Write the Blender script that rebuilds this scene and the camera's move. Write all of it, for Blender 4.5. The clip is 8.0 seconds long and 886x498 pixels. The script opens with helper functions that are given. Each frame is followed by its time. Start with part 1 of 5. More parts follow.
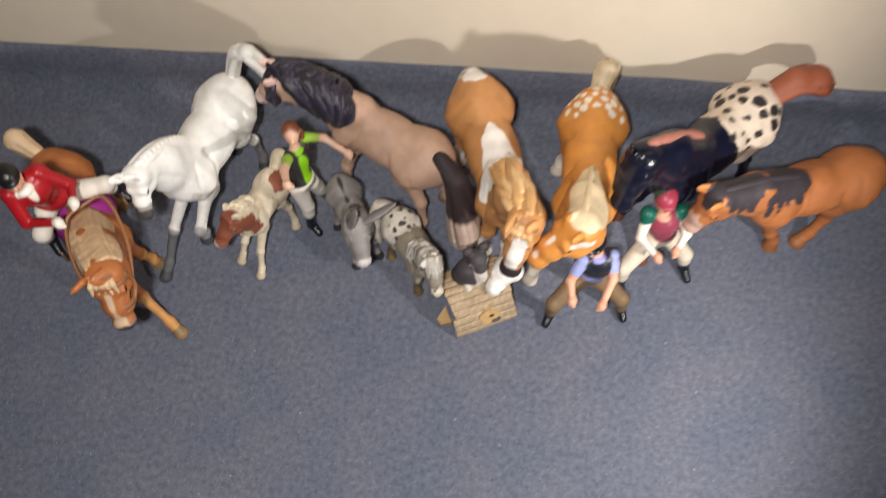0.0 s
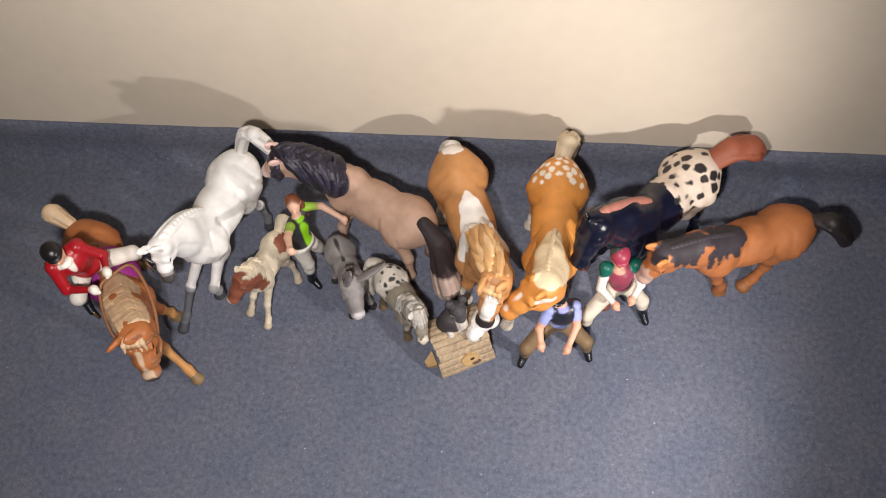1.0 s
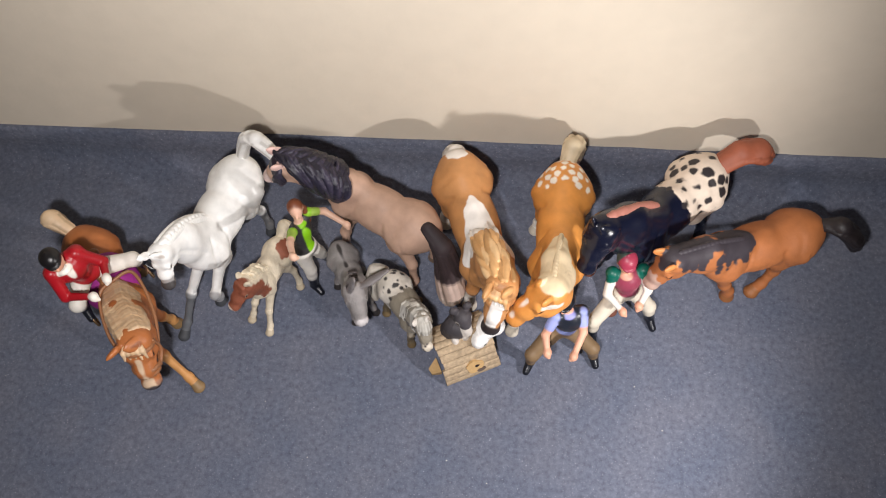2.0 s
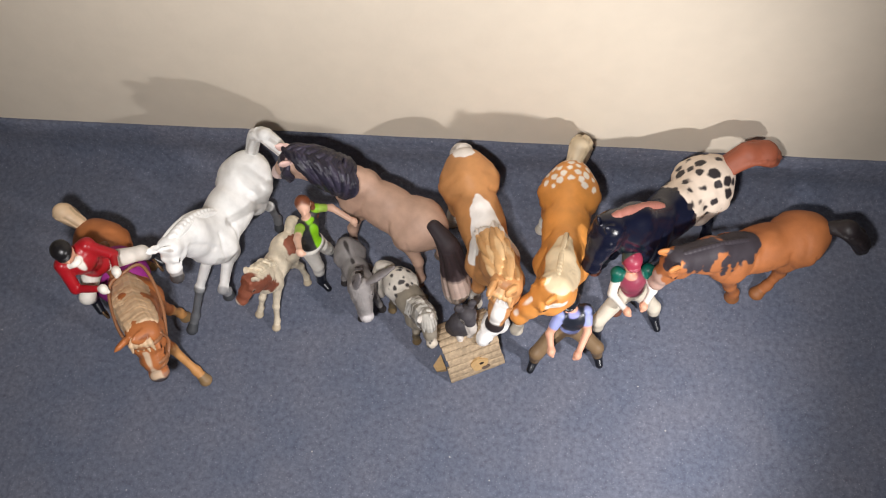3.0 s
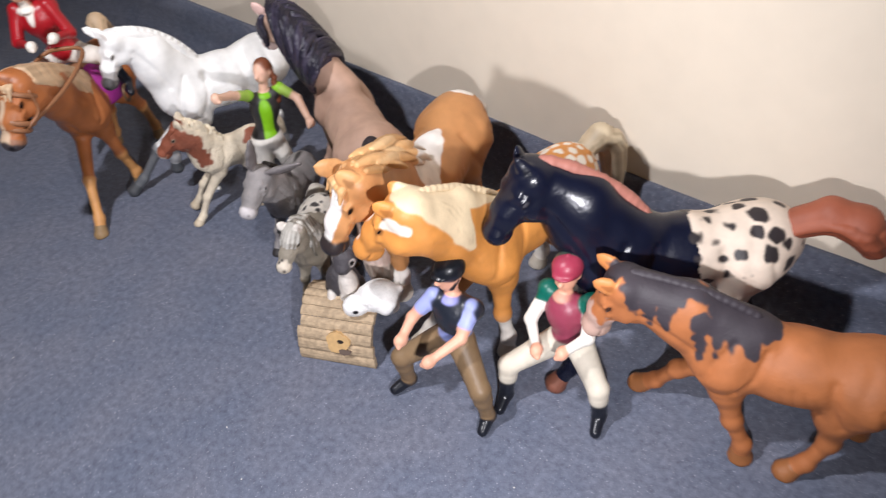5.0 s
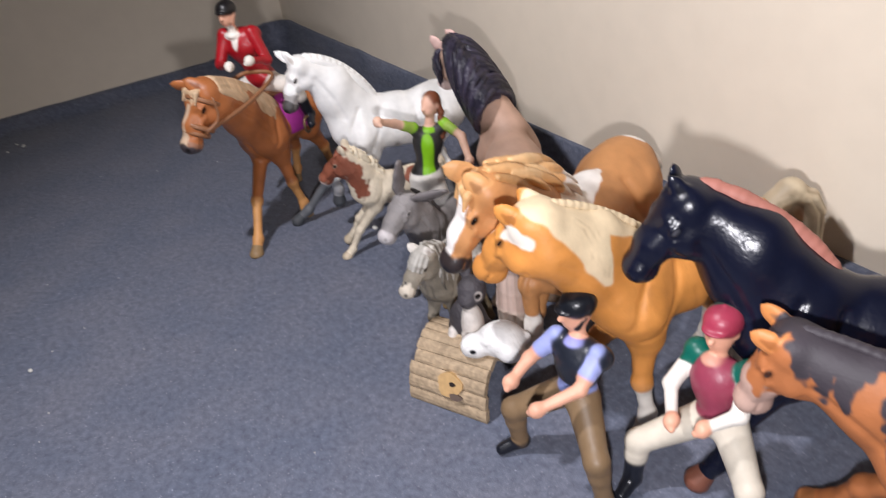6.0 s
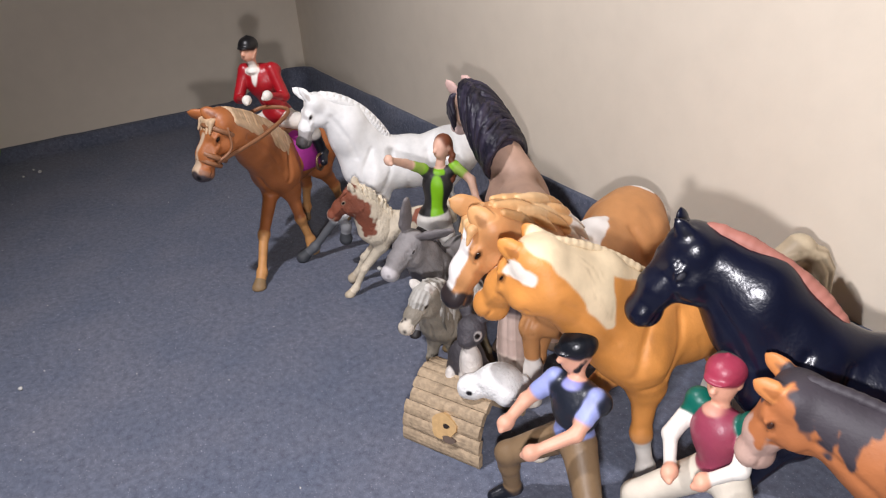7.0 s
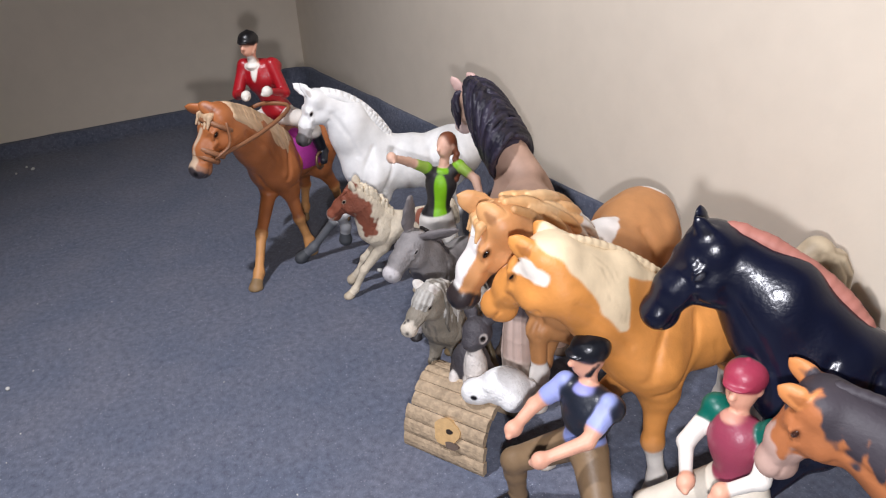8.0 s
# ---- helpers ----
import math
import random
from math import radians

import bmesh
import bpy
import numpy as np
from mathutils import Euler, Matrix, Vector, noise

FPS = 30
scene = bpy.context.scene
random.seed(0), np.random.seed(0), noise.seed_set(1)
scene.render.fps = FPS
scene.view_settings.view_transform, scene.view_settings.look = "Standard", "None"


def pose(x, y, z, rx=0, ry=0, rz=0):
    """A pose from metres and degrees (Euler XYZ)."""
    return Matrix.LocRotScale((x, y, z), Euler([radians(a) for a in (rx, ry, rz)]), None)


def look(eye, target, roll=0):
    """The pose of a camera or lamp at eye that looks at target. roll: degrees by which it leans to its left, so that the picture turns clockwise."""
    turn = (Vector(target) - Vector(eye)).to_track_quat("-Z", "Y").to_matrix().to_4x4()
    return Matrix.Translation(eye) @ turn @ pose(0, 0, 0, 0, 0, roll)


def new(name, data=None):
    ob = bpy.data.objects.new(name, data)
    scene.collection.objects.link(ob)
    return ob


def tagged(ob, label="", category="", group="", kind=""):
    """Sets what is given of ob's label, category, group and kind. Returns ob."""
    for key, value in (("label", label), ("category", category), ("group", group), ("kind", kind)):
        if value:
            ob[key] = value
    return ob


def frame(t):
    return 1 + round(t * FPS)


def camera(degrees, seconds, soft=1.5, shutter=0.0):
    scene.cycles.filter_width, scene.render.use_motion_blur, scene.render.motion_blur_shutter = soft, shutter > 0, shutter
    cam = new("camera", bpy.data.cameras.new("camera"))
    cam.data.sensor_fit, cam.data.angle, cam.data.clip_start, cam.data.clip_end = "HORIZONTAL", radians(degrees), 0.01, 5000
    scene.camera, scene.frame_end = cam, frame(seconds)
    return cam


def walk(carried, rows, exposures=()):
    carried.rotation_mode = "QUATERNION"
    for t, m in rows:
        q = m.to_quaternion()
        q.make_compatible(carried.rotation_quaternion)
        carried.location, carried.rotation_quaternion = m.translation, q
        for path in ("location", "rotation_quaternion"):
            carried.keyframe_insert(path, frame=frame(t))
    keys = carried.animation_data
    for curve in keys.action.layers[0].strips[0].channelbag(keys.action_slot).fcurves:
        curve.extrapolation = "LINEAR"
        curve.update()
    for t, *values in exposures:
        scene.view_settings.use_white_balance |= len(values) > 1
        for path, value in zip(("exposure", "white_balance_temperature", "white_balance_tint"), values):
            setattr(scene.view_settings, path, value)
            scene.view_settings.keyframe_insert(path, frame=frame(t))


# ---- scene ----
cam = camera(61.0, 8.0, soft=1.1, shutter=0.55)
ROWS = [
    (0.0, look((0.0137, -0.1574, 0.4840), (-0.1272, 0.6418, -1.3440), -4.8)),
    (0.5, look((0.0246, -0.1602, 0.5330), (-0.0770, 0.6983, -1.2700), -2.3)),
    (1.0, look((0.0284, -0.1625, 0.5540), (-0.1169, 0.6872, -1.2510), -5.7)),
    (1.5, look((0.0246, -0.1592, 0.5470), (-0.1200, 0.7004, -1.2520), -5.7)),
    (3.0, look((0.0284, -0.1625, 0.5500), (-0.1452, 0.6982, -1.2470), -6.6)),
    (3.5, look((0.0687, -0.1874, 0.4750), (-0.2372, 0.7289, -1.2760), -6.6)),
    (4.0, look((0.1400, -0.1996, 0.3550), (-0.3531, 0.8746, -1.2590), -0.8)),
    (4.2, look((0.1651, -0.1853, 0.3520), (-0.4426, 0.9823, -1.1540), 0.7)),
    (5.3, look((0.2463, -0.1300, 0.2920), (-0.9524, 0.8366, -0.9840), -8.0)),
    (5.5, look((0.2457, -0.1250, 0.2740), (-1.0685, 0.8109, -0.9080), -7.4)),
    (6.0, look((0.2511, -0.1183, 0.2550), (-1.2524, 0.6797, -0.7950), -7.9)),
    (6.5, look((0.2542, -0.1176, 0.2530), (-1.3306, 0.6794, -0.6710), -6.0)),
    (7.0, look((0.2541, -0.1186, 0.2440), (-1.3222, 0.7128, -0.6650), -4.5)),
    (7.5, look((0.2452, -0.1169, 0.2410), (-1.3193, 0.7397, -0.6620), -4.3)),
    (8.0, look((0.2441, -0.1188, 0.2360), (-1.3320, 0.7296, -0.6570), -3.6)),
]
walk(cam, ROWS, [(0.0, 0.16, 6900, 9), (0.6, 0.2, 6900, 12), (1.5, 0.2, 6550, 11), (3.0, 0.2, 6500, 10), (3.4, 0.3, 6400, 10), (4.1, 0.7, 6900, 14), (5.3, 0.22, 6050, 12), (6.5, 0.16, 6300, 14), (8.0, 0.16, 6050, 13)])

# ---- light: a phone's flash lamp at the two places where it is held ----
world = bpy.data.worlds.new("world")
world.use_nodes = True
world.node_tree.nodes["Background"].inputs[0].default_value = (0.9, 0.95, 1.0, 1)
world.node_tree.nodes["Background"].inputs[1].default_value = 0.02
scene.world = world


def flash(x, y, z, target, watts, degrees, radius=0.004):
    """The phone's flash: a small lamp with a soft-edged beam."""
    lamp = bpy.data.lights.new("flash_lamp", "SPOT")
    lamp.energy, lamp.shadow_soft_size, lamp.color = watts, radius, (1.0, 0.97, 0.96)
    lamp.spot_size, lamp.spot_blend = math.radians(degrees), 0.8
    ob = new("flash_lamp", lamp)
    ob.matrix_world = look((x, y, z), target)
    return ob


flash(0.2535, -0.1257, 0.2128, (-0.16, 0.09, 0.03), 3.1, 130, 0.006)
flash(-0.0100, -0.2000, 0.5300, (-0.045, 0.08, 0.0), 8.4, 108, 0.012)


# ---- materials ----
def lin(r, g, b):
    """Linear colour from screen values 0 to 255."""
    return tuple(((v / 255 + 0.055) / 1.055) ** 2.4 if v > 10 else v / 255 / 12.92 for v in (r, g, b))


def material(name):
    m = bpy.data.materials.new(name)
    m.use_nodes = True
    return m, m.node_tree.nodes, m.node_tree.links, m.node_tree.nodes["Principled BSDF"]


def surface(name, colour, rough=0.5, spread=0.08, scale=300.0, bump=0.0004, bump_scale=900.0, spec=0.5, metal=0.0):
    """A plain surface with tone variation at two scales and a fine relief."""
    m, n, l, b = material(name)
    geo = n.new("ShaderNodeTexCoord")
    big, small = n.new("ShaderNodeTexNoise"), n.new("ShaderNodeTexNoise")
    big.inputs["Scale"].default_value, small.inputs["Scale"].default_value = scale * 0.12, scale
    small.inputs["Detail"].default_value = 6
    add = n.new("ShaderNodeMath")
    add.operation = "MULTIPLY_ADD"
    add.inputs[1].default_value = 0.5
    ramp = n.new("ShaderNodeMapRange")
    ramp.inputs["From Min"].default_value, ramp.inputs["From Max"].default_value = 0.45, 1.05
    ramp.inputs["To Min"].default_value, ramp.inputs["To Max"].default_value = 1 - spread, 1 + spread
    mix = n.new("ShaderNodeMix")
    mix.data_type, mix.blend_type = "RGBA", "MULTIPLY"
    mix.inputs["Factor"].default_value = 1
    mix.inputs["A"].default_value = (*colour, 1)
    l.new(geo.outputs["Object"], big.inputs["Vector"])
    l.new(geo.outputs["Object"], small.inputs["Vector"])
    l.new(big.outputs["Fac"], add.inputs[0])
    l.new(small.outputs["Fac"], add.inputs[2])
    l.new(add.outputs[0], ramp.inputs["Value"])
    l.new(ramp.outputs["Result"], mix.inputs["B"])
    l.new(mix.outputs["Result"], b.inputs["Base Color"])
    b.inputs["Roughness"].default_value, b.inputs["Metallic"].default_value = rough, metal
    b.inputs["Specular IOR Level"].default_value = spec
    grain, rel = n.new("ShaderNodeTexNoise"), n.new("ShaderNodeBump")
    grain.inputs["Scale"].default_value, grain.inputs["Detail"].default_value = bump_scale, 4
    rel.inputs["Strength"].default_value, rel.inputs["Distance"].default_value = 0.6, bump
    l.new(geo.outputs["Object"], grain.inputs["Vector"])
    l.new(grain.outputs["Fac"], rel.inputs["Height"])
    l.new(rel.outputs["Normal"], b.inputs["Normal"])
    return m


def painted_plastic(name, low, high, grain, bump, depth):
    """Painted plastic: the paint from the mesh's own colour layer, its gloss from the layer's alpha."""
    m, n, l, b = material(name)
    paint, geo = n.new("ShaderNodeVertexColor"), n.new("ShaderNodeTexCoord")
    paint.layer_name = "paint"
    wear, fine = n.new("ShaderNodeTexNoise"), n.new("ShaderNodeTexNoise")
    wear.inputs["Scale"].default_value, wear.inputs["Detail"].default_value = 90, 5
    fine.inputs["Scale"].default_value, fine.inputs["Detail"].default_value = grain, 3
    tone = n.new("ShaderNodeMapRange")
    tone.inputs["From Min"].default_value, tone.inputs["From Max"].default_value = 0.3, 0.7
    tone.inputs["To Min"].default_value, tone.inputs["To Max"].default_value = low, high
    mix = n.new("ShaderNodeMix")
    mix.data_type, mix.blend_type = "RGBA", "MULTIPLY"
    mix.inputs["Factor"].default_value = 1
    rel = n.new("ShaderNodeBump")
    rel.inputs["Strength"].default_value, rel.inputs["Distance"].default_value = bump, depth
    for t in (wear, fine):
        l.new(geo.outputs["Object"], t.inputs["Vector"])
    l.new(wear.outputs["Fac"], tone.inputs["Value"])
    l.new(paint.outputs["Color"], mix.inputs["A"])
    l.new(tone.outputs["Result"], mix.inputs["B"])
    l.new(mix.outputs["Result"], b.inputs["Base Color"])
    l.new(paint.outputs["Alpha"], b.inputs["Roughness"])
    l.new(fine.outputs["Fac"], rel.inputs["Height"])
    l.new(rel.outputs["Normal"], b.inputs["Normal"])
    b.inputs["Specular IOR Level"].default_value = 0.45
    return m


def carpet_material():
    """Short blue-grey pile with paler flecks."""
    m, n, l, b = material("carpet_pile")
    geo = n.new("ShaderNodeTexCoord")
    big, mid, fine, fleck = (n.new("ShaderNodeTexNoise") for _ in range(4))
    for t, s, d in ((big, 20, 7), (mid, 260, 10), (fine, 1700, 3), (fleck, 1100, 2)):
        t.inputs["Scale"].default_value, t.inputs["Detail"].default_value = s, d
        l.new(geo.outputs["Object"], t.inputs["Vector"])
    mid.inputs["Roughness"].default_value = 0.78
    tint = n.new("ShaderNodeValToRGB")
    tint.color_ramp.elements[0].position, tint.color_ramp.elements[1].position = 0.35, 0.65
    tint.color_ramp.elements[0].color = (*lin(95, 101, 118), 1)
    tint.color_ramp.elements[1].color = (*lin(105, 108, 122), 1)
    pile = n.new("ShaderNodeValToRGB")
    pile.color_ramp.elements[0].position, pile.color_ramp.elements[1].position = 0.34, 0.66
    pile.color_ramp.elements[0].color, pile.color_ramp.elements[1].color = (0.66, 0.66, 0.68, 1), (1.36, 1.36, 1.34, 1)
    dots = n.new("ShaderNodeValToRGB")
    dots.color_ramp.elements[0].position, dots.color_ramp.elements[1].position = 0.66, 0.75
    dots.color_ramp.elements[0].color, dots.color_ramp.elements[1].color = (0, 0, 0, 1), (0.3, 0.3, 0.31, 1)
    mul, add = n.new("ShaderNodeMix"), n.new("ShaderNodeMix")
    mul.data_type = add.data_type = "RGBA"
    mul.blend_type, add.blend_type = "MULTIPLY", "ADD"
    mul.inputs["Factor"].default_value = add.inputs["Factor"].default_value = 1
    l.new(big.outputs["Fac"], tint.inputs["Fac"])
    l.new(mid.outputs["Fac"], pile.inputs["Fac"])
    l.new(fleck.outputs["Fac"], dots.inputs["Fac"])
    l.new(tint.outputs["Color"], mul.inputs["A"])
    l.new(pile.outputs["Color"], mul.inputs["B"])
    l.new(mul.outputs["Result"], add.inputs["A"])
    l.new(dots.outputs["Color"], add.inputs["B"])
    l.new(add.outputs["Result"], b.inputs["Base Color"])
    b.inputs["Roughness"].default_value, b.inputs["Specular IOR Level"].default_value = 0.95, 0.1
    b.inputs["Sheen Weight"].default_value = 0.15
    rel = n.new("ShaderNodeBump")
    rel.inputs["Strength"].default_value, rel.inputs["Distance"].default_value = 0.6, 0.0006
    l.new(fine.outputs["Fac"], rel.inputs["Height"])
    l.new(rel.outputs["Normal"], b.inputs["Normal"])
    return m


PAINT = painted_plastic("painted_plastic", 0.84, 1.1, 700, 0.4, 0.0003)
FUR = painted_plastic("painted_fur", 0.72, 1.15, 850, 0.8, 0.0007)
CARPET = carpet_material()
WALL = surface("wall_paint", lin(222, 210, 192), 0.75, 0.03, 60, 0.0002, 260, 0.25)
CEILING = surface("ceiling_paint", lin(230, 226, 218), 0.85, 0.03, 60)


# ---- shared builders ----
def part(name, bm, mat, parent=None, label="", smooth=True):
    me = bpy.data.meshes.new(name)
    bm.normal_update()
    bm.to_mesh(me)
    bm.free()
    for p in me.polygons:
        p.use_smooth = smooth
    me.materials.append(mat)
    ob = new(name, me)
    if parent:
        ob.parent = parent
    return tagged(ob, label)


def box_bm(x0, y0, z0, x1, y1, z1):
    bm = bmesh.new()
    bmesh.ops.create_cube(bm, size=1.0, matrix=Matrix.Translation(((x0 + x1) / 2, (y0 + y1) / 2, (z0 + z1) / 2)) @ Matrix.Diagonal((x1 - x0, y1 - y0, z1 - z0, 1)))
    return bm


# ---- the room ----
WALL_Y, WALL_X = 0.178, -0.628
tagged(part("wall_north", box_bm(WALL_X - 0.1, WALL_Y, -0.05, 2.5, WALL_Y + 0.1, 2.4), WALL, None, "cream painted wall above the blue carpet", False), "", "wall", "", "structure")
tagged(part("wall_west", box_bm(WALL_X - 0.1, -3.1, -0.05, WALL_X, WALL_Y, 2.4), WALL, None, "cream painted side wall meeting in a corner", False), "", "wall", "", "structure")
tagged(part("wall_east", box_bm(2.4, -3.0, -0.05, 2.5, WALL_Y, 2.4), WALL, None, "plain cream painted wall closing the room", False), "", "wall", "", "structure")
tagged(part("wall_south", box_bm(WALL_X, -3.1, -0.05, 2.5, -3.0, 2.4), WALL, None, "plain cream painted wall behind the camera", False), "", "wall", "", "structure")
tagged(part("ceiling", box_bm(WALL_X - 0.1, -3.1, 2.4, 2.5, WALL_Y + 0.1, 2.5), CEILING, None, "plain white painted ceiling of the room", False), "", "ceiling", "", "structure")


def skirt_height(s):
    """Height of the carpet turned up against the walls; s runs along the side wall, round the corner and along the back wall."""
    if s < 0:
        u = min(1.0, max(0.0, (s + 0.10) / 0.08))
        return 0.013 + 0.027 * u * u * (3 - 2 * u) + 0.0012 * noise.noise((s * 30, 0, 0))
    u = min(1.0, s / 0.6)
    return 0.040 + 0.004 * u + 0.0015 * noise.noise((s * 22, 5, 0))


def carpet():
    """Floor carpet whose edge is coved up the walls in one piece, with a rounded corner."""
    bm = bmesh.new()
    cove = 0.022
    run = [-3.278, -2.0, -1.2, -0.8] + [-0.6 + 0.02 * i for i in range(29)]
    run += [-0.02 + 0.005 * i for i in range(9)] + [0.03 + 0.025 * i for i in range(40)] + [1.1, 1.4, 1.9, 2.6, 3.128]
    profile = [(math.sin(a) * cove, cove - math.cos(a) * cove) for a in (0, 0.25, 0.5, 0.75, 1.0, 1.25, 1.5708)]
    rows = []
    r = 0.03
    for s in run:
        if s < -0.02:
            p, d = Vector((WALL_X, WALL_Y + s, 0)), Vector((1, 0, 0))
        elif s > 0.02:
            p, d = Vector((WALL_X + s, WALL_Y, 0)), Vector((0, -1, 0))
        else:
            a = (s + 0.02) / 0.04 * math.pi / 2
            d = Vector((math.cos(a), -math.sin(a), 0))
            p = Vector((WALL_X + r, WALL_Y - r, 0)) - d * r * 1.0
            p = p.lerp(Vector((WALL_X, WALL_Y, 0)), 0.12)
        h = skirt_height(s)
        k = min(1.0, h / cove)
        col = [p + d * (cove + 0.004 - u) + Vector((0, 0, min(v, h))) for u, v in profile]
        col.append(p + d * 0.004 + Vector((0, 0, max(h, cove * k))))
        col.append(p + d * 0.001 + Vector((0, 0, max(h, cove * k) + 0.001)))
        col.append(p - d * 0.002 + Vector((0, 0, max(h, cove * k))))
        rows.append([bm.verts.new(v) for v in col])
    for a, b in zip(rows, rows[1:]):
        for j in range(len(a) - 1):
            bm.faces.new((a[j], a[j + 1], b[j + 1], b[j]))
    base = [c[0] for c in rows]
    far = bm.verts.new((2.5, -3.1, 0))
    for a, b in zip(base, base[1:]):
        bm.faces.new((a, b, far))
    bmesh.ops.recalc_face_normals(bm, faces=bm.faces)
    if sum(f.normal.z * f.calc_area() for f in bm.faces) < 0:
        bmesh.ops.reverse_faces(bm, faces=bm.faces)
    return part("floor", bm, CARPET, None, "blue-grey short pile carpet turned up against the walls")


tagged(carpet(), "", "carpet", "", "structure")


# ---- sculpting: round cones and ellipsoids blended into one skin ----
def V(*a):
    return np.array(a, dtype=np.float64)


def unit(v):
    return v / max(1e-9, np.linalg.norm(v))


UP = V(0, 0, 1)


class Clay:
    """Collects blended solids, in millimetres, each with its own paint, and skins them."""

    def __init__(self):
        self.solids, self.carved, self.layer = [], [], "body"

    def layers(self):
        """One clay for each layer, in the order of their making."""
        found = {}
        for s in self.solids:
            if s[8] not in found:
                found[s[8]] = Clay()
            found[s[8]].solids.append(s)
        return found

    def groove(self, pts, axis, width, depth, facing=None, reach=24.0):
        """A crease along a line, seen along axis; below nought it is a ridge."""
        self.carved.append(([np.array(p, float) for p in pts], axis, width, depth, facing, reach))

    def cone(self, a, b, ra, rb, col, k=3.0, flat=None):
        self.solids.append(("c", np.array(a, float), np.array(b, float), ra, rb, col, k, flat, self.layer))

    def chain(self, pts, radii, col, k=3.0, flat=None):
        for i in range(len(pts) - 1):
            self.cone(pts[i], pts[i + 1], radii[i], radii[i + 1], col, k, flat)

    def ball(self, c, r, col, k=3.0):
        self.cone(c, np.array(c, float) + V(0, 0, 0.01), r, r, col, k)

    def egg(self, c, radii, axes, col, k=3.0):
        self.solids.append(("e", np.array(c, float), np.array(radii, float), np.array(axes, float), None, col, k, None, self.layer))

    @staticmethod
    def bounds(s):
        if s[0] == "c":
            r = max(s[3], s[4])
            return np.minimum(s[1], s[2]) - r, np.maximum(s[1], s[2]) + r
        e = np.sqrt(((s[3] * s[2][:, None]) ** 2).sum(0))
        return s[1] - e, s[1] + e

    @staticmethod
    def dist(s, x, y, z):
        if s[0] == "c":
            a, ba = s[1], s[2] - s[1]
            px, py, pz = x - a[0], y - a[1], z - a[2]
            t = np.clip((px * ba[0] + py * ba[1] + pz * ba[2]) / max(1e-9, ba @ ba), 0, 1)
            qx, qy, qz = px - t * ba[0], py - t * ba[1], pz - t * ba[2]
            q = qx * qx + qy * qy + qz * qz
            if s[7] is not None:
                n, f = s[7]
                w = qx * n[0] + qy * n[1] + qz * n[2]
                q = q + w * w * (f * f - 1)
            return np.sqrt(q) - (s[3] + (s[4] - s[3]) * t)
        px, py, pz = x - s[1][0], y - s[1][1], z - s[1][2]
        u = [(px * ax[0] + py * ax[1] + pz * ax[2]) / r for ax, r in zip(s[3], s[2])]
        v = [w / r for w, r in zip(u, s[2])]
        k0 = np.sqrt(u[0] ** 2 + u[1] ** 2 + u[2] ** 2)
        k1 = np.sqrt(v[0] ** 2 + v[1] ** 2 + v[2] ** 2) + 1e-9
        return k0 * (k0 - 1) / k1

    def skin(self, res, floor=0.0, relief=0.0):
        bb = [self.bounds(s) for s in self.solids]
        lo = np.min([b[0] for b in bb], axis=0) - 3 * res
        hi = np.max([b[1] for b in bb], axis=0) + 3 * res
        n = np.ceil((hi - lo) / res).astype(int) + 1
        ax = [(lo[i] + res * np.arange(n[i])).astype(np.float32) for i in range(3)]
        D = np.full(n, 50.0, np.float32)
        for s, b in zip(self.solids, bb):
            m = s[6] + 3.5 * res
            i0 = np.maximum(0, np.floor((b[0] - m - lo) / res).astype(int))
            i1 = np.minimum(n, np.ceil((b[1] + m - lo) / res).astype(int) + 1)
            sl = tuple(slice(i0[i], i1[i]) for i in range(3))
            d = self.dist(s, ax[0][sl[0]][:, None, None], ax[1][sl[1]][None, :, None], ax[2][sl[2]][None, None, :]).astype(np.float32)
            o, k = D[sl], s[6]
            h = np.maximum(k - np.abs(o - d), 0) / k
            D[sl] = np.minimum(o, d) - h * h * k * 0.25
        if floor is not None:
            D = np.maximum(D, floor - ax[2][None, None, :])
        if relief:
            x, y, z = ax[0][:, None, None] / 4.2, ax[1][None, :, None] / 4.2, ax[2][None, None, :] / 5.0
            D = D + np.float32(relief) * (np.sin(x * 1.1 + 1.3 * np.sin(y * 0.9)) * np.sin(z * 0.8 + np.sin(x * 0.7)) + 0.5 * np.sin(y * 1.9 + z * 1.3) * np.sin(x * 1.7 - z))
        S = D < 0
        c = [S[i:n[0] - 1 + i, j:n[1] - 1 + j, k:n[2] - 1 + k] for i in (0, 1) for j in (0, 1) for k in (0, 1)]
        count = sum(q.astype(np.int8) for q in c)
        act = (count > 0) & (count < 8)
        ijk = np.argwhere(act)
        idx = np.full(act.shape, -1, np.int64)
        idx[act] = np.arange(len(ijk))
        acc, num = np.zeros((len(ijk), 3)), np.zeros(len(ijk))
        offs = [(i, j, k) for i in (0, 1) for j in (0, 1) for k in (0, 1)]
        for a in offs:
            for b in offs:
                if sum(b) - sum(a) == 1 and all(q >= p for p, q in zip(a, b)):
                    da = D[ijk[:, 0] + a[0], ijk[:, 1] + a[1], ijk[:, 2] + a[2]]
                    db = D[ijk[:, 0] + b[0], ijk[:, 1] + b[1], ijk[:, 2] + b[2]]
                    hit = (da < 0) != (db < 0)
                    t = np.where(hit, da / np.where(hit, da - db, 1), 0)
                    p = np.array(a)[None, :] + t[:, None] * (np.array(b) - np.array(a))[None, :]
                    acc += p * hit[:, None]
                    num += hit
        verts = lo + res * (ijk + acc / num[:, None])
        quads = []
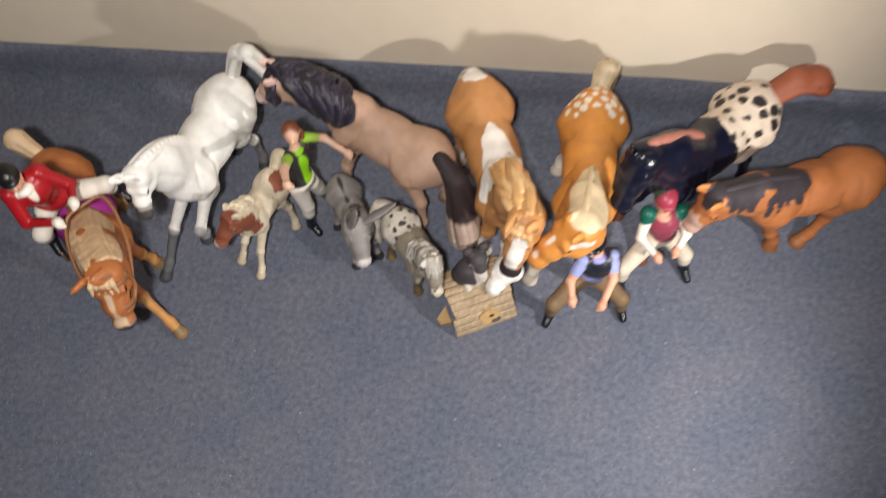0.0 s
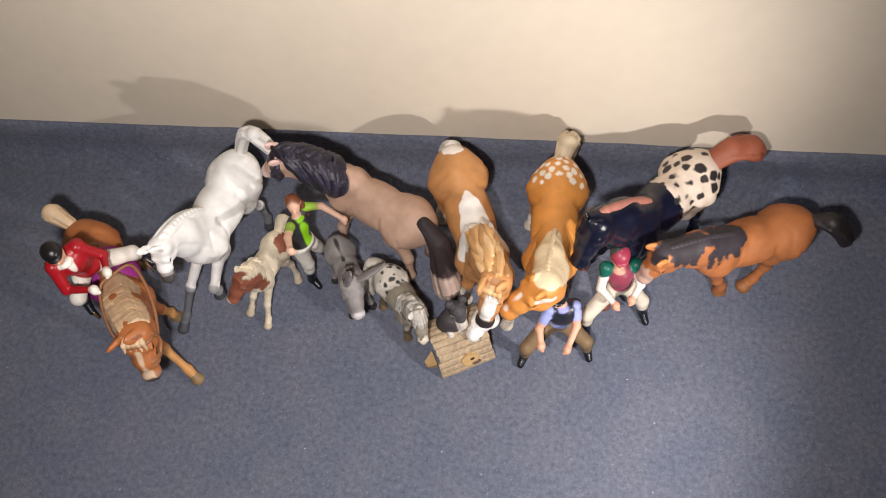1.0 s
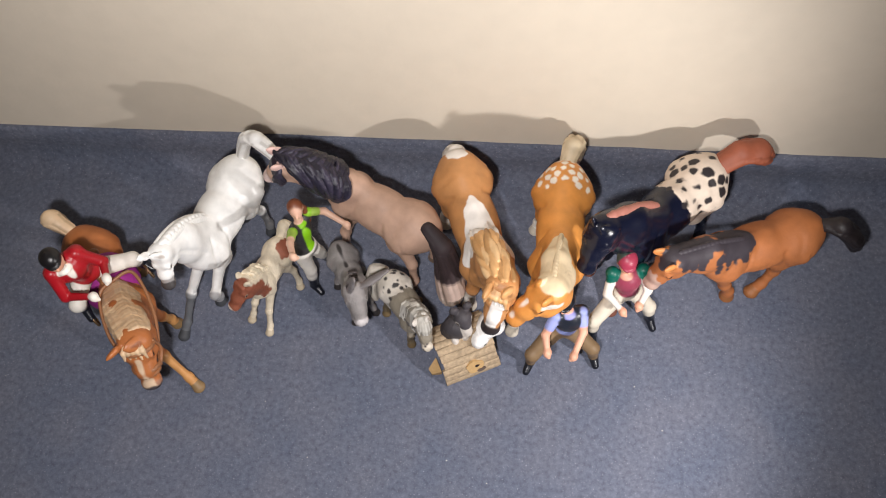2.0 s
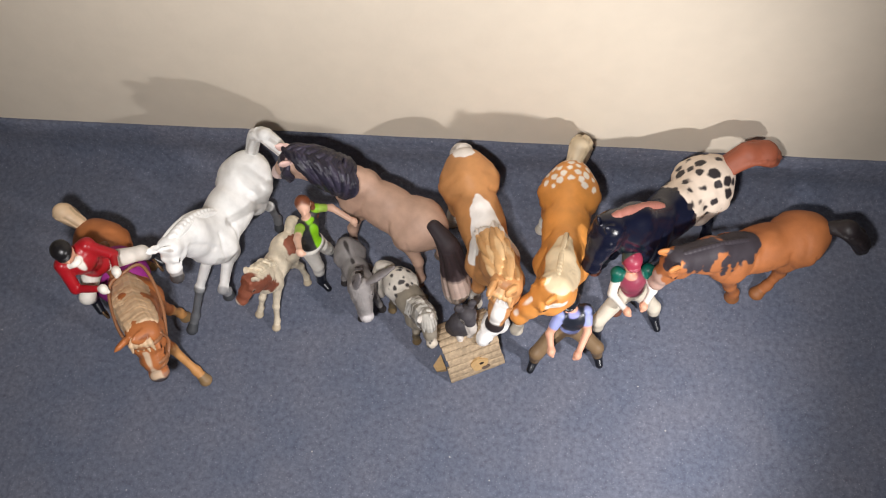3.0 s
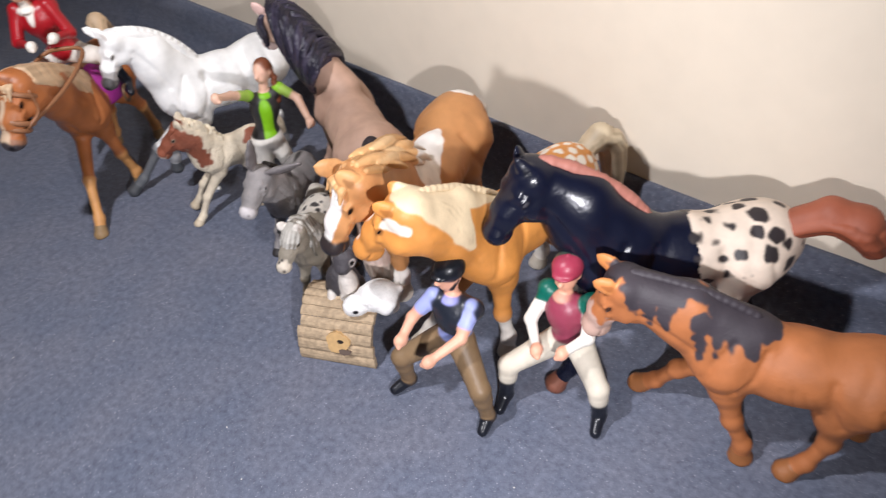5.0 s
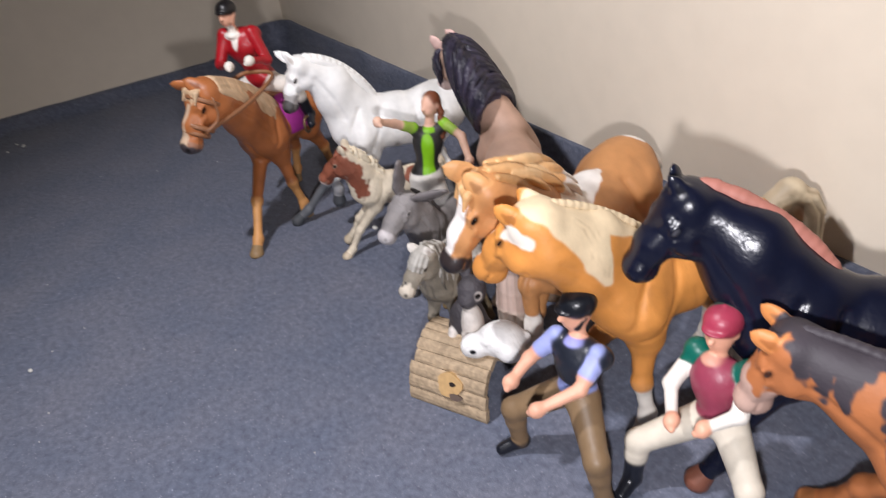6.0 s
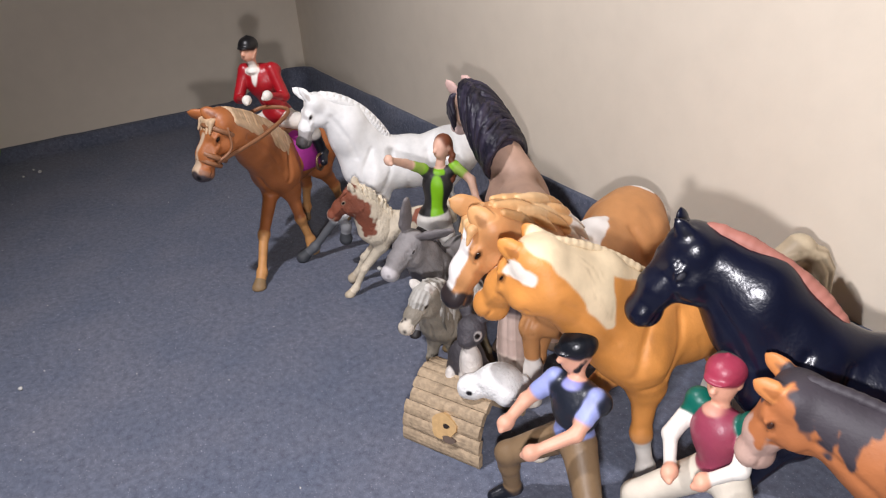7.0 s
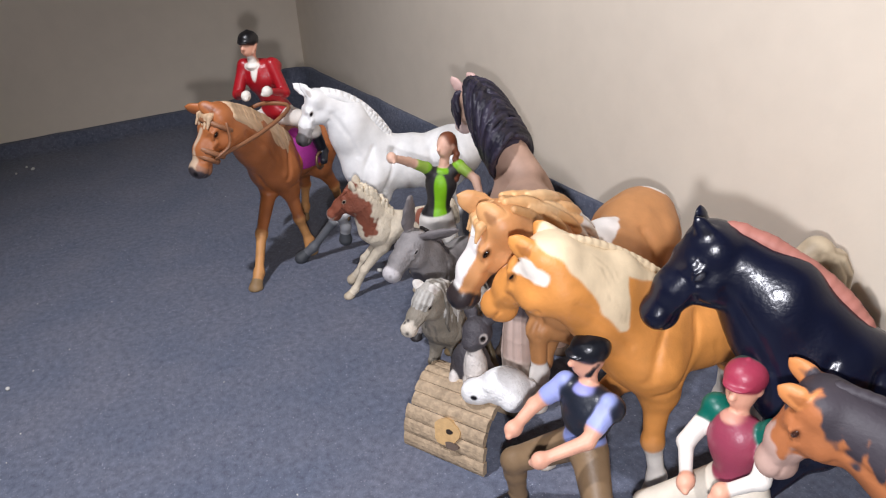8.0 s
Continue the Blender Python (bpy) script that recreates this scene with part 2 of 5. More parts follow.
        for axis in range(3):
            u, w = (axis + 1) % 3, (axis + 2) % 3
            s0 = [slice(None)] * 3
            s1 = [slice(None)] * 3
            s0[axis], s1[axis] = slice(0, -1), slice(1, None)
            e = np.argwhere(S[tuple(s0)] != S[tuple(s1)])
            e = e[(e[:, u] > 0) & (e[:, w] > 0)]
            inside = S[e[:, 0], e[:, 1], e[:, 2]]
            q = []
            for du, dw in ((1, 1), (0, 1), (0, 0), (1, 0)):
                f = e.copy()
                f[:, u] -= du
                f[:, w] -= dw
                q.append(idx[np.minimum(f[:, 0], act.shape[0] - 1), np.minimum(f[:, 1], act.shape[1] - 1), np.minimum(f[:, 2], act.shape[2] - 1)])
            q = np.stack(q, 1)
            q[~inside] = q[~inside][:, ::-1]
            quads.append(q)
        quads = np.concatenate(quads)
        return verts, quads[(quads >= 0).all(1)]

    def paint(self, verts):
        total, col = np.full(len(verts), 1e-30), np.zeros((len(verts), 4))
        order = np.argsort(verts[:, 0])
        xs = verts[order, 0]
        for s in self.solids:
            lo, hi = self.bounds(s)
            some = order[np.searchsorted(xs, lo[0] - 3):np.searchsorted(xs, hi[0] + 3)]
            p = verts[some]
            rows = some[((p[:, 1:] > lo[1:] - 3) & (p[:, 1:] < hi[1:] + 3)).all(1)]
            if not len(rows):
                continue
            p = verts[rows]
            d = self.dist(s, p[:, 0], p[:, 1], p[:, 2])
            w = np.exp(-np.clip(d, -3, 6) / 0.15)
            total[rows] += w
            col[rows] += w[:, None] * s[5]
        return col / total[:, None]


def rgb(r, g, b, rough=0.5):
    return np.array((*lin(r, g, b), rough))


def wobble(p, scale, amount, seed=0):
    """Cheap smooth noise over points, in millimetres."""
    x, y, z = p[:, 0] / scale + seed * 1.7, p[:, 1] / scale + seed * 2.3, p[:, 2] / scale - seed * 0.9
    w = np.sin(x * 2.1 + np.sin(y * 1.7 + z)) + np.sin(y * 2.7 + np.sin(z * 1.9 + x * 1.3)) + np.sin(z * 2.3 + np.sin(x * 2.9 - y))
    w += 0.6 * (np.sin(x * 5.3 + y * 3.1) + np.sin(y * 6.1 - z * 4.3) + np.sin(z * 5.7 + x * 2.2))
    return amount * w / 3.0


def normals_of(verts, quads):
    c = np.cross(verts[quads[:, 2]] - verts[quads[:, 0]], verts[quads[:, 3]] - verts[quads[:, 1]])
    n = np.zeros_like(verts)
    for i in range(4):
        for ax in range(3):
            n[:, ax] += np.bincount(quads[:, i], c[:, ax], len(verts))
    return n / np.maximum(1e-9, np.linalg.norm(n, axis=1))[:, None]


def segment_distance(p, a, b):
    ba = b - a
    t = np.clip(((p - a) @ ba) / max(1e-9, ba @ ba), 0, 1)
    return np.linalg.norm(p - a - t[:, None] * ba, axis=1)


def emboss(verts, quads, carved):
    """Presses creases of muscle, jaw and mouth into the skin."""
    if not carved:
        return
    n = normals_of(verts, quads)
    for pts, axis, width, depth, facing, reach in carved:
        mid = sum(pts) / len(pts)
        span = max(np.linalg.norm(p - mid) for p in pts) + reach
        rows = np.nonzero(np.linalg.norm(verts - mid, axis=1) < span)[0]
        if not len(rows):
            continue
        p, m = verts[rows], n[rows]
        q = p - (p @ axis)[:, None] * axis
        flat = [w - (w @ axis) * axis for w in pts]
        d = np.min([segment_distance(q, u, v) for u, v in zip(flat, flat[1:])], axis=0)
        near = np.min([segment_distance(p, u, v) for u, v in zip(pts, pts[1:])], axis=0) < reach
        a = depth * np.exp(-(d / width) ** 2) * near
        a *= np.clip((m @ facing) * 2, 0, 1) if facing is not None else np.clip(np.abs(m @ axis) * 1.8, 0, 1)
        verts[rows] -= m * a[:, None]


def skinned(name, clay, base, res, mat, touches=(), floor=0.0, relief=0.0, carved=()):
    """Skins clay into one painted mesh about base (millimetres)."""
    verts, quads = clay.skin(res, floor, relief)
    col = clay.paint(verts)
    for touch in touches:
        touch(verts, col)
    emboss(verts, quads, carved)
    me = bpy.data.meshes.new(name)
    me.from_pydata(((verts - base) / 1000).tolist(), [], quads.tolist())
    me.polygons.foreach_set("use_smooth", np.ones(len(quads), bool))
    layer = me.color_attributes.new("paint", "FLOAT_COLOR", "POINT")
    layer.data.foreach_set("color", col.astype(np.float32).ravel())
    me.materials.append(mat)
    me.update()
    return new(name, me)


def figure(name, clay, base, res, label, category, group="", touches=(), floor=0.0, relief=0.0):
    """A moulded figure standing at base (millimetres): one mesh, or a mesh for each layer of its clay."""
    base = np.array(base, float)
    mat = FUR if group.startswith(("small", "toy rabbits")) else PAINT
    layers = clay.layers()
    if len(layers) == 1:
        ob = skinned(name, clay, base, res, mat, touches, floor, relief, clay.carved)
    else:
        ob = new(name)
        ob.empty_display_size = 0.01
        for key, some in layers.items():
            kind = key.split(":")[0]
            fine = kind in ("hoof", "eye")
            piece = skinned(kind, some, base, min(res, {"eye": 0.3, "mane": 0.5}.get(kind, res)), PAINT if fine else mat, () if fine or kind == "tail" else touches, floor, relief if kind == "body" else 0.0, clay.carved if kind == "body" else ())
            piece.parent = ob
            tagged(piece, PIECE_LABELS.get((label, kind), ""))
    ob.location = base / 1000
    return tagged(ob, label, category, group)


PIECE_LABELS = {
    ("tan palomino toy horse with pale mane, saddled and bridled", "mane"): "pale cream moulded mane",
    ("tan palomino toy horse with pale mane, saddled and bridled", "tail"): "pale cream moulded tail",
    ("white toy horse with grey muzzle, dark legs and raised tail", "mane"): "white braided mane",
    ("white toy horse with grey muzzle, dark legs and raised tail", "hoof"): "dark grey hoof",
    ("rosy dun toy horse with heavy black mane and tail", "mane"): "heavy blue-black mane of thick strands",
    ("rosy dun toy horse with heavy black mane and tail", "tail"): "black tail with a pale end",
    ("brown and white pinto toy horse with white blaze and golden mane", "mane"): "golden mane blown back",
    ("brown and white pinto toy horse with white blaze and golden mane", "tail"): "white moulded tail",
    ("orange-brown toy horse with cream mane, head turned, spotted rump", "mane"): "cream painted mane",
    ("orange-brown toy horse with cream mane, head turned, spotted rump", "tail"): "pale sandy tail",
    ("glossy black toy horse with white spotted rump and pinkish-brown mane", "mane"): "pinkish-brown ridge of mane",
    ("glossy black toy horse with white spotted rump and pinkish-brown mane", "tail"): "reddish-brown raised tail",
    ("bay toy pony with shaggy black mane, striding", "tail"): "black moulded tail",
}


def spot(c, r, colour, rough=None, edge=0.0, scale=6.0, seed=0, squash=(1, 1, 1)):
    """A painted patch round c."""
    c = np.array(c, float)

    def touch(p, col):
        d = np.linalg.norm((p - c) * np.array(squash), axis=1) + (wobble(p, scale, edge, seed) if edge else 0)
        blend(col, d - r, colour)
    return touch


def blend(col, d, colour, soft=0.9):
    """Lays paint where d is below nought, with a brushed edge."""
    a = np.clip(0.5 - d / soft, 0, 1)[:, None]
    col += a * (colour - col)


def oval(c, axes, radii, colour):
    """A painted oval; its size along three axes."""
    def touch(p, col):
        q = (p - c) @ np.array(axes).T / np.array(radii, float)
        blend(col, (np.linalg.norm(q, axis=1) - 1) * min(radii), colour, 0.5)
    return touch


def stripe(pts, radii, colour, edge=0.0, scale=6.0, seed=0):
    """A painted band along a line of points."""
    pts = [np.array(q, float) for q in pts]

    def touch(p, col):
        for i in range(len(pts) - 1):
            a, ba = pts[i], pts[i + 1] - pts[i]
            t = np.clip(((p - a) @ ba) / max(1e-9, ba @ ba), 0, 1)
            d = np.linalg.norm(p - a - t[:, None] * ba, axis=1) - (radii[i] + (radii[i + 1] - radii[i]) * t)
            blend(col, d + (wobble(p, scale, edge, seed) if edge else 0), colour)
    return touch


def supple(pts, n=3):
    """Points along a soft curve through pts."""
    q = [2 * pts[0] - pts[1]] + list(pts) + [2 * pts[-1] - pts[-2]]
    out = []
    for i in range(1, len(q) - 2):
        for k in range(n):
            t = k / n
            out.append(0.5 * (2 * q[i] + (q[i + 1] - q[i - 1]) * t + (2 * q[i - 1] - 5 * q[i] + 4 * q[i + 1] - q[i + 2]) * t * t + (3 * q[i] - q[i - 1] - 3 * q[i + 1] + q[i + 2]) * t ** 3))
    return out + [pts[-1]]


# ---- toy horses ----
def horse(name, label, category, J, s, C, group="toy horses on the carpet", mane=None, tail=None, res=0.68, touches=None, ear=0.32, arch=5.0, stout=1.0, legw=0.86, headw=1.0, earw=1.0, neckw=1.0, lock=1.0, drape=(), swept=None, jowl=1.0, eartip=0.02, earn=0.78, crest=0, heavy=False):
    """A moulded toy horse. J: joints in millimetres; s: size; C: paints; mane: (side, length, strands, lift); tail: (points, radii)."""
    rng = random.Random(name + label)
    J = {k: np.array(v, float) for k, v in J.items()}
    hip, chest, poll, nose = J["hip"], J["chest"], J["poll"], J["nose"]
    f = unit((chest - hip) * V(1, 1, 0))
    sd = np.cross(UP, f)
    axes = np.array((f, sd, UP))
    coat, hoof = C["coat"], C["hoof"]
    clay = Clay()
    K = 7 * s
    mid = (hip + chest) / 2 - UP * 1.5 * s
    span = np.linalg.norm(chest - hip)
    clay.egg(hip, V(22, 17.5 * stout, 20) * s, axes, coat, K)
    clay.egg(hip - f * 8 * s + UP * 2 * s, V(15, 14.5 * stout, 15) * s, axes, coat, K)
    clay.egg(mid, V(span * 0.62, 17.5 * stout * s, 18.5 * s), axes, coat, K)
    clay.egg(chest, V(18, 15.5 * stout, 20) * s, axes, coat, K)
    clay.cone(chest + (-f * 8 + UP * 14.5) * s, mid + UP * 12 * s, 6 * s, 7 * s, coat, K)
    for sg in (1, -1):
        clay.egg(chest + (f * 8 + sd * sg * 6 - UP * 2) * s, V(9, 8, 12) * s, axes, coat, 5 * s)
    # neck
    w = headw
    hd = unit(nose - poll)
    L = np.linalg.norm(nose - poll)
    side = np.cross(UP, hd)
    hs = unit(side if np.linalg.norm(side) > 0.25 else sd)
    hu = np.cross(hd, hs)
    up0 = chest + (-f * 6 + UP * 13) * s
    low0 = chest + (f * 9 + UP * 1) * s
    back = poll - hu * 0.02 * L + hd * 0.05 * L
    throat = poll + hd * 0.22 * L - hu * 0.33 * L
    out = unit((up0 + back) / 2 - (low0 + throat) / 2)
    up1 = (up0 + back) / 2 + out * arch * s
    low1 = (low0 + throat) / 2 + out * arch * 0.5 * s
    clay.chain([up0, up1, back], [10 * s * neckw, 8.2 * s * neckw, 0.19 * L], coat, 6 * s)
    clay.chain([low0, low1, throat], [13 * s * neckw, 10.5 * s * neckw, 0.2 * L * w], coat, 6 * s)
    clay.chain([(up0 + low0) / 2, (up1 + low1) / 2, (back + throat) / 2], [13 * s * neckw, 10.5 * s * neckw, 0.2 * L * w], coat, 6 * s)
    ns0 = unit(np.cross(UP, unit(back - up0)))
    # head
    cups = []
    clay.chain([poll + hd * 0.16 * L - hu * 0.02 * L, poll + hd * 0.6 * L + hu * 0.03 * L, nose - hd * 0.14 * L + hu * 0.0 * L], [0.215 * L * w, 0.15 * L * w, 0.115 * L * w], coat, 0.08 * L)
    clay.ball(poll + hd * 0.06 * L - hu * 0.05 * L, 0.175 * L, coat, 0.12 * L)
    for sg in (1, -1):
        clay.ball(poll + hd * 0.36 * L - hu * 0.17 * L + hs * sg * 0.07 * L * w, 0.16 * L * w * jowl, coat, 0.1 * L)
        clay.ball(poll + hd * 0.3 * L + hu * 0.1 * L + hs * sg * 0.125 * L * w, 0.078 * L, coat, 0.09 * L)
        clay.ball(nose - hd * 0.09 * L + hu * 0.035 * L + hs * sg * 0.05 * L * w, 0.088 * L, C.get("muzzle", coat), 0.09 * L)
        clay.cone(poll + hd * 0.42 * L + hs * sg * 0.155 * L * w + hu * 0.02 * L, poll + hd * 0.62 * L + hs * sg * 0.12 * L * w + hu * 0.01 * L, 0.03 * L, 0.02 * L, coat, 0.05 * L)
    clay.ball(nose - hd * 0.12 * L + hu * 0.005 * L, 0.12 * L * w, C.get("muzzle", coat), 0.09 * L)
    clay.ball(nose - hd * 0.13 * L - hu * 0.065 * L, 0.096 * L * w, C.get("muzzle", coat), 0.07 * L)
    for sg in (1, -1):
        e0 = poll + hd * 0.05 * L + hs * sg * 0.12 * L + hu * 0.07 * L
        clay.ball(e0 - hu * 0.03 * L, 0.1 * L, coat, 0.14 * L)
        tip = J.get("ear_l" if sg > 0 else "ear_r")
        if tip is None:
            tip = e0 + unit(-hd * 0.62 + hu * 0.74 + hs * sg * 0.25) * ear * L
        e1 = e0 + (tip - e0) * 0.42 + hs * sg * 0.03 * L
        ed = unit(tip - e0)
        en = hu * 0.62 + hs * sg * earn - hd * 0.1
        en = unit(en - ed * (en @ ed))
        e2 = e0 + (tip - e0) * 0.72 + hs * sg * 0.015 * L
        clay.chain([e0, e1, e2, tip], [0.08 * L, 0.105 * L * earw, 0.088 * L * earw, eartip * L], C.get("ear", coat), 0.04 * L, (en, 2.1))
        cups.append(stripe([e0 + en * 0.06 * L + (tip - e0) * 0.2, e1 + en * 0.07 * L, e2 + en * 0.06 * L], [0.035 * L, 0.045 * L, 0.02 * L], C.get("ear_in", C.get("ear", coat) * np.array((0.6, 0.55, 0.52, 1)))))
        eye = poll + hd * 0.335 * L + hu * 0.07 * L + hs * sg * 0.188 * L * w
        clay.layer = "eye:%d" % sg
        clay.egg(eye, V(0.052, 0.032, 0.03 * C.get("squint", 1)) * L, np.array((hd, hs, hu)), C["eye"], 0.3)
        clay.layer = "body"
        clay.chain([eye - hd * 0.075 * L - hu * 0.01 * L, eye + hu * 0.05 * L + hs * sg * 0.008 * L, eye + hd * 0.075 * L + hu * 0.005 * L], [0.016 * L, 0.021 * L, 0.014 * L], coat, 0.02 * L)
    # legs
    for key, root, sg in (("fl", chest, 1), ("fr", chest, -1), ("hl", hip, 1), ("hr", hip, -1)):
        H = J[key]
        fore = key[0] == "f"
        top = root + ((f * 2 + sd * sg * 8 - UP * 6) if fore else (f * 2 + sd * sg * 8 - UP * 3)) * s
        el = top + ((-f * 3 - UP * 13) if fore else (f * 7 - UP * 15)) * s
        low = H + UP * 6 * s
        knee = J.get(key + "_k")
        if knee is None:
            knee = el + (low - el) * (0.5 if fore else 0.46) + f * (2.5 if fore else -6.0) * s
        lift = unit(knee - H)
        fet = H + lift * 11 * s - f * 1.0 * s
        sock, below = C.get(key, C.get("leg", coat)), C.get("knee", C.get(key, C.get("leg", coat)))
        g = s * legw
        clay.chain([top, el], [11.5 * s, 8.5 * s] if fore else [15 * s, 10.5 * s], coat, 6 * s)
        clay.cone(el, knee, 7.0 * g if fore else 9.5 * g, 4.4 * g, coat, 4 * s)
        clay.ball(knee, 4.7 * g, below, 3 * s)
        clay.cone(knee, fet, 4.2 * g, 3.7 * g, sock, 2.5 * s)
        clay.ball(fet, 4.3 * g, sock, 3 * s)
        fwd = unit(f + V(0, 0, -0.2)) if H[2] < 9 else unit(np.cross(sd, lift) * 1.0)
        foot = H + lift * 1.5 * s + fwd * 2.2 * s
        clay.cone(fet, H + lift * 6 * s + fwd * 1 * s, 3.9 * g, 4.8 * g, sock, 2 * s)
        clay.layer = "hoof:" + key
        clay.cone(H + lift * 5.5 * s + fwd * 1.2 * s, foot, 5.0 * g, 6.3 * g, hoof, 0.8)
        clay.layer = "body"
    # creases: shoulder blade, elbow, flank, thigh, ribs, breast, jaw, mouth and cheek
    for root, line, width, depth in (
            (chest, ((-13, 13), (-10, 0), (-4, -12)), 1.7, 0.9), (chest, ((1, 17), (8, 5), (12, -7)), 1.8, 0.9), (chest, ((-4, -12), (6, -15)), 1.6, 0.7),
            (hip, ((17, 9), (15, -5), (9, -15)), 2.2, 1.1), (hip, ((-3, 4), (-7, -10), (-9, -22)), 1.7, 0.7), (hip, ((4, 16), (7, 4), (5, -8)), 2.6, 0.5),
            (chest, ((-1, 6), (1, -6)), 4.0, -0.7), (hip, ((-6, 6), (0, -6)), 6.0, -0.6),
            (mid, ((8, 2), (5, -9)), 1.3, 0.28), (mid, ((3, 3), (0, -9)), 1.3, 0.28), (mid, ((-2, 3), (-5, -8)), 1.3, 0.25)):
        clay.groove([root + (f * a + UP * b) * s for a, b in line], sd, width * s, depth * s, None, 24 * s)
    clay.groove([chest + (f * 12 + UP * 8) * s, chest + (f * 12 - UP * 15) * s], f, 1.7 * s, 1.2 * s, f, 16 * s)
    cheek = poll + hd * 0.36 * L - hu * 0.1 * L
    clay.groove([cheek + (hd * math.cos(a) + hu * math.sin(a)) * 0.19 * L for a in (0.5, 0.0, -0.5, -1.0, -1.5)], hs, 0.03 * L, 0.015 * L, None, 0.3 * L)
    clay.groove([poll + hd * 0.45 * L + hu * 0.01 * L, nose - hd * 0.25 * L + hu * 0.01 * L], hs, 0.035 * L, -0.016 * L, None, 0.3 * L)
    clay.groove([nose + hd * 0.02 * L - hu * 0.05 * L, nose - hd * 0.1 * L - hu * 0.055 * L, nose - hd * 0.22 * L - hu * 0.06 * L], hs, 0.016 * L, 0.012 * L, None, 0.25 * L)
    clay.groove([throat, (throat + low1) / 2, low1, (low1 + low0) / 2], ns0, 2.0 * s, 0.8 * s, None, 20 * s)
    clay.groove([poll + hd * 0.24 * L + hu * 0.14 * L, poll + hd * 0.42 * L + hu * 0.13 * L], hs, 0.03 * L, 0.014 * L, None, 0.3 * L)
    # mane
    clay.layer = "mane"
    for sg, length, count, lift_up, flow, soft in (mane if isinstance(mane, list) else [mane] if mane else []):
        tones = [C["mane"], C["mane"] * np.array((0.86, 0.86, 0.86, 1)), C.get("mane2", C["mane"])]
        tang = unit(back - up0)
        ns = unit(np.cross(UP, tang))
        nu = np.cross(tang, ns)
        nu = nu if nu[2] > 0 else -nu
        for i in range(count):
            t = (i + 0.2 + 0.6 * rng.random()) / count * 1.06 - 0.06
            c = back * (1 - t) ** 2 + up0 * t * t + 2 * t * (1 - t) * (2 * up1 - (back + up0) / 2)
            r0 = ((0.19 * L) * (1 - t) + 10 * s * t) * neckw
            j = lambda a: a * (rng.random() - 0.5)
            mc = tones[rng.randrange(3)]
            ln = length * (0.65 + 0.6 * rng.random())
            puff = 1 + 0.2 * j(2)
            p0 = c + nu * (r0 * 0.8 + lift_up * s) * puff + tang * j(3)
            p1 = c + nu * (r0 * 0.75 + lift_up * s * 0.7) * puff + ns * sg * (r0 * 0.55 + 0.6 * lift_up * s) + tang * j(3)
            p2 = c + nu * (r0 * 0.25) + ns * sg * (r0 + 1.8 * s + 0.5 * lift_up * s) * puff - UP * ln * 0.32 - tang * ((2 + j(9)) * s + flow * (0.3 + j(0.2)))
            p3 = c + ns * sg * (r0 + 2.2 * s + 0.3 * lift_up * s) * puff - UP * ln * 0.75 - tang * ((4 + j(15)) * s + flow * (0.7 + j(0.4)))
            p4 = c + ns * sg * (r0 + 1.0 * s) * puff - UP * ln * 1.1 - tang * ((5 + j(20)) * s + flow * (1 + j(0.6)))
            clay.cone(c + nu * r0 * 0.2, p0, 2.0 * s, 1.6 * s, mc, soft)
            wd = (0.55 + 0.35 * rng.random()) * (1.3 if soft > 2 else 1)
            pts, rr = [p0, p1, p2, p3, p4], [2.2 * s * wd, 2.5 * s * wd, 2.2 * s * wd, 1.7 * s * wd, 0.8 * s]
            if length < 9:
                pts, rr = [p0, p1, p1 - UP * ln * 0.6 + ns * sg * 1.5 * s], [1.7 * s, 1.6 * s, 0.9 * s]
            clay.chain(pts, rr, mc, soft)
        for i in range(19 if lock >= 1.5 else 0):
            q = (i - 9) / 9
            hi, tc = 0.225 * math.sqrt(1 - 0.8 * q * q), tones[(i * 2) % 3]
            far = 0.42 + 0.16 * rng.random() - 0.1 * abs(q)
            clay.chain([poll - hd * 0.05 * L + hu * 0.15 * L + hs * q * 0.09 * L, poll + hd * 0.14 * L + hu * (hi + 0.02) * L + hs * q * 0.19 * L, poll + hd * far * 0.7 * L + hu * (hi - 0.005) * L + hs * (q * 0.21 + 0.03 * (rng.random() - 0.5)) * L, poll + hd * far * L + hu * (hi - 0.05) * L + hs * q * 0.2 * L], [1.7 * s, 1.7 * s, 1.5 * s, 0.6 * s], C.get("forelock", tc), 0.5)
        for i in range(5 if 0 < lock < 1.5 else 0):
            q = (i - 2) * 0.045 * L
            clay.chain([poll + hu * 0.13 * L + hs * q, poll + hd * 0.14 * L + hu * 0.215 * L + hs * q * 1.6, poll + hd * (0.2 + 0.14 * lock * (0.7 + 0.5 * rng.random())) * L + hu * 0.2 * L + hs * q * 1.9], [2.0 * s, 1.8 * s, 0.7 * s], C.get("forelock", tones[i % 3]), 1.2)
    # strands combed down over the neck, and locks blown back along it
    tang = unit(back - up0)
    ns = unit(np.cross(UP, tang))
    nu = np.cross(tang, ns)
    nu = nu if nu[2] > 0 else -nu

    def along(t, p, q, r):
        return p * (1 - t) ** 2 + r * t * t + 2 * t * (1 - t) * (2 * q - (p + r) / 2)
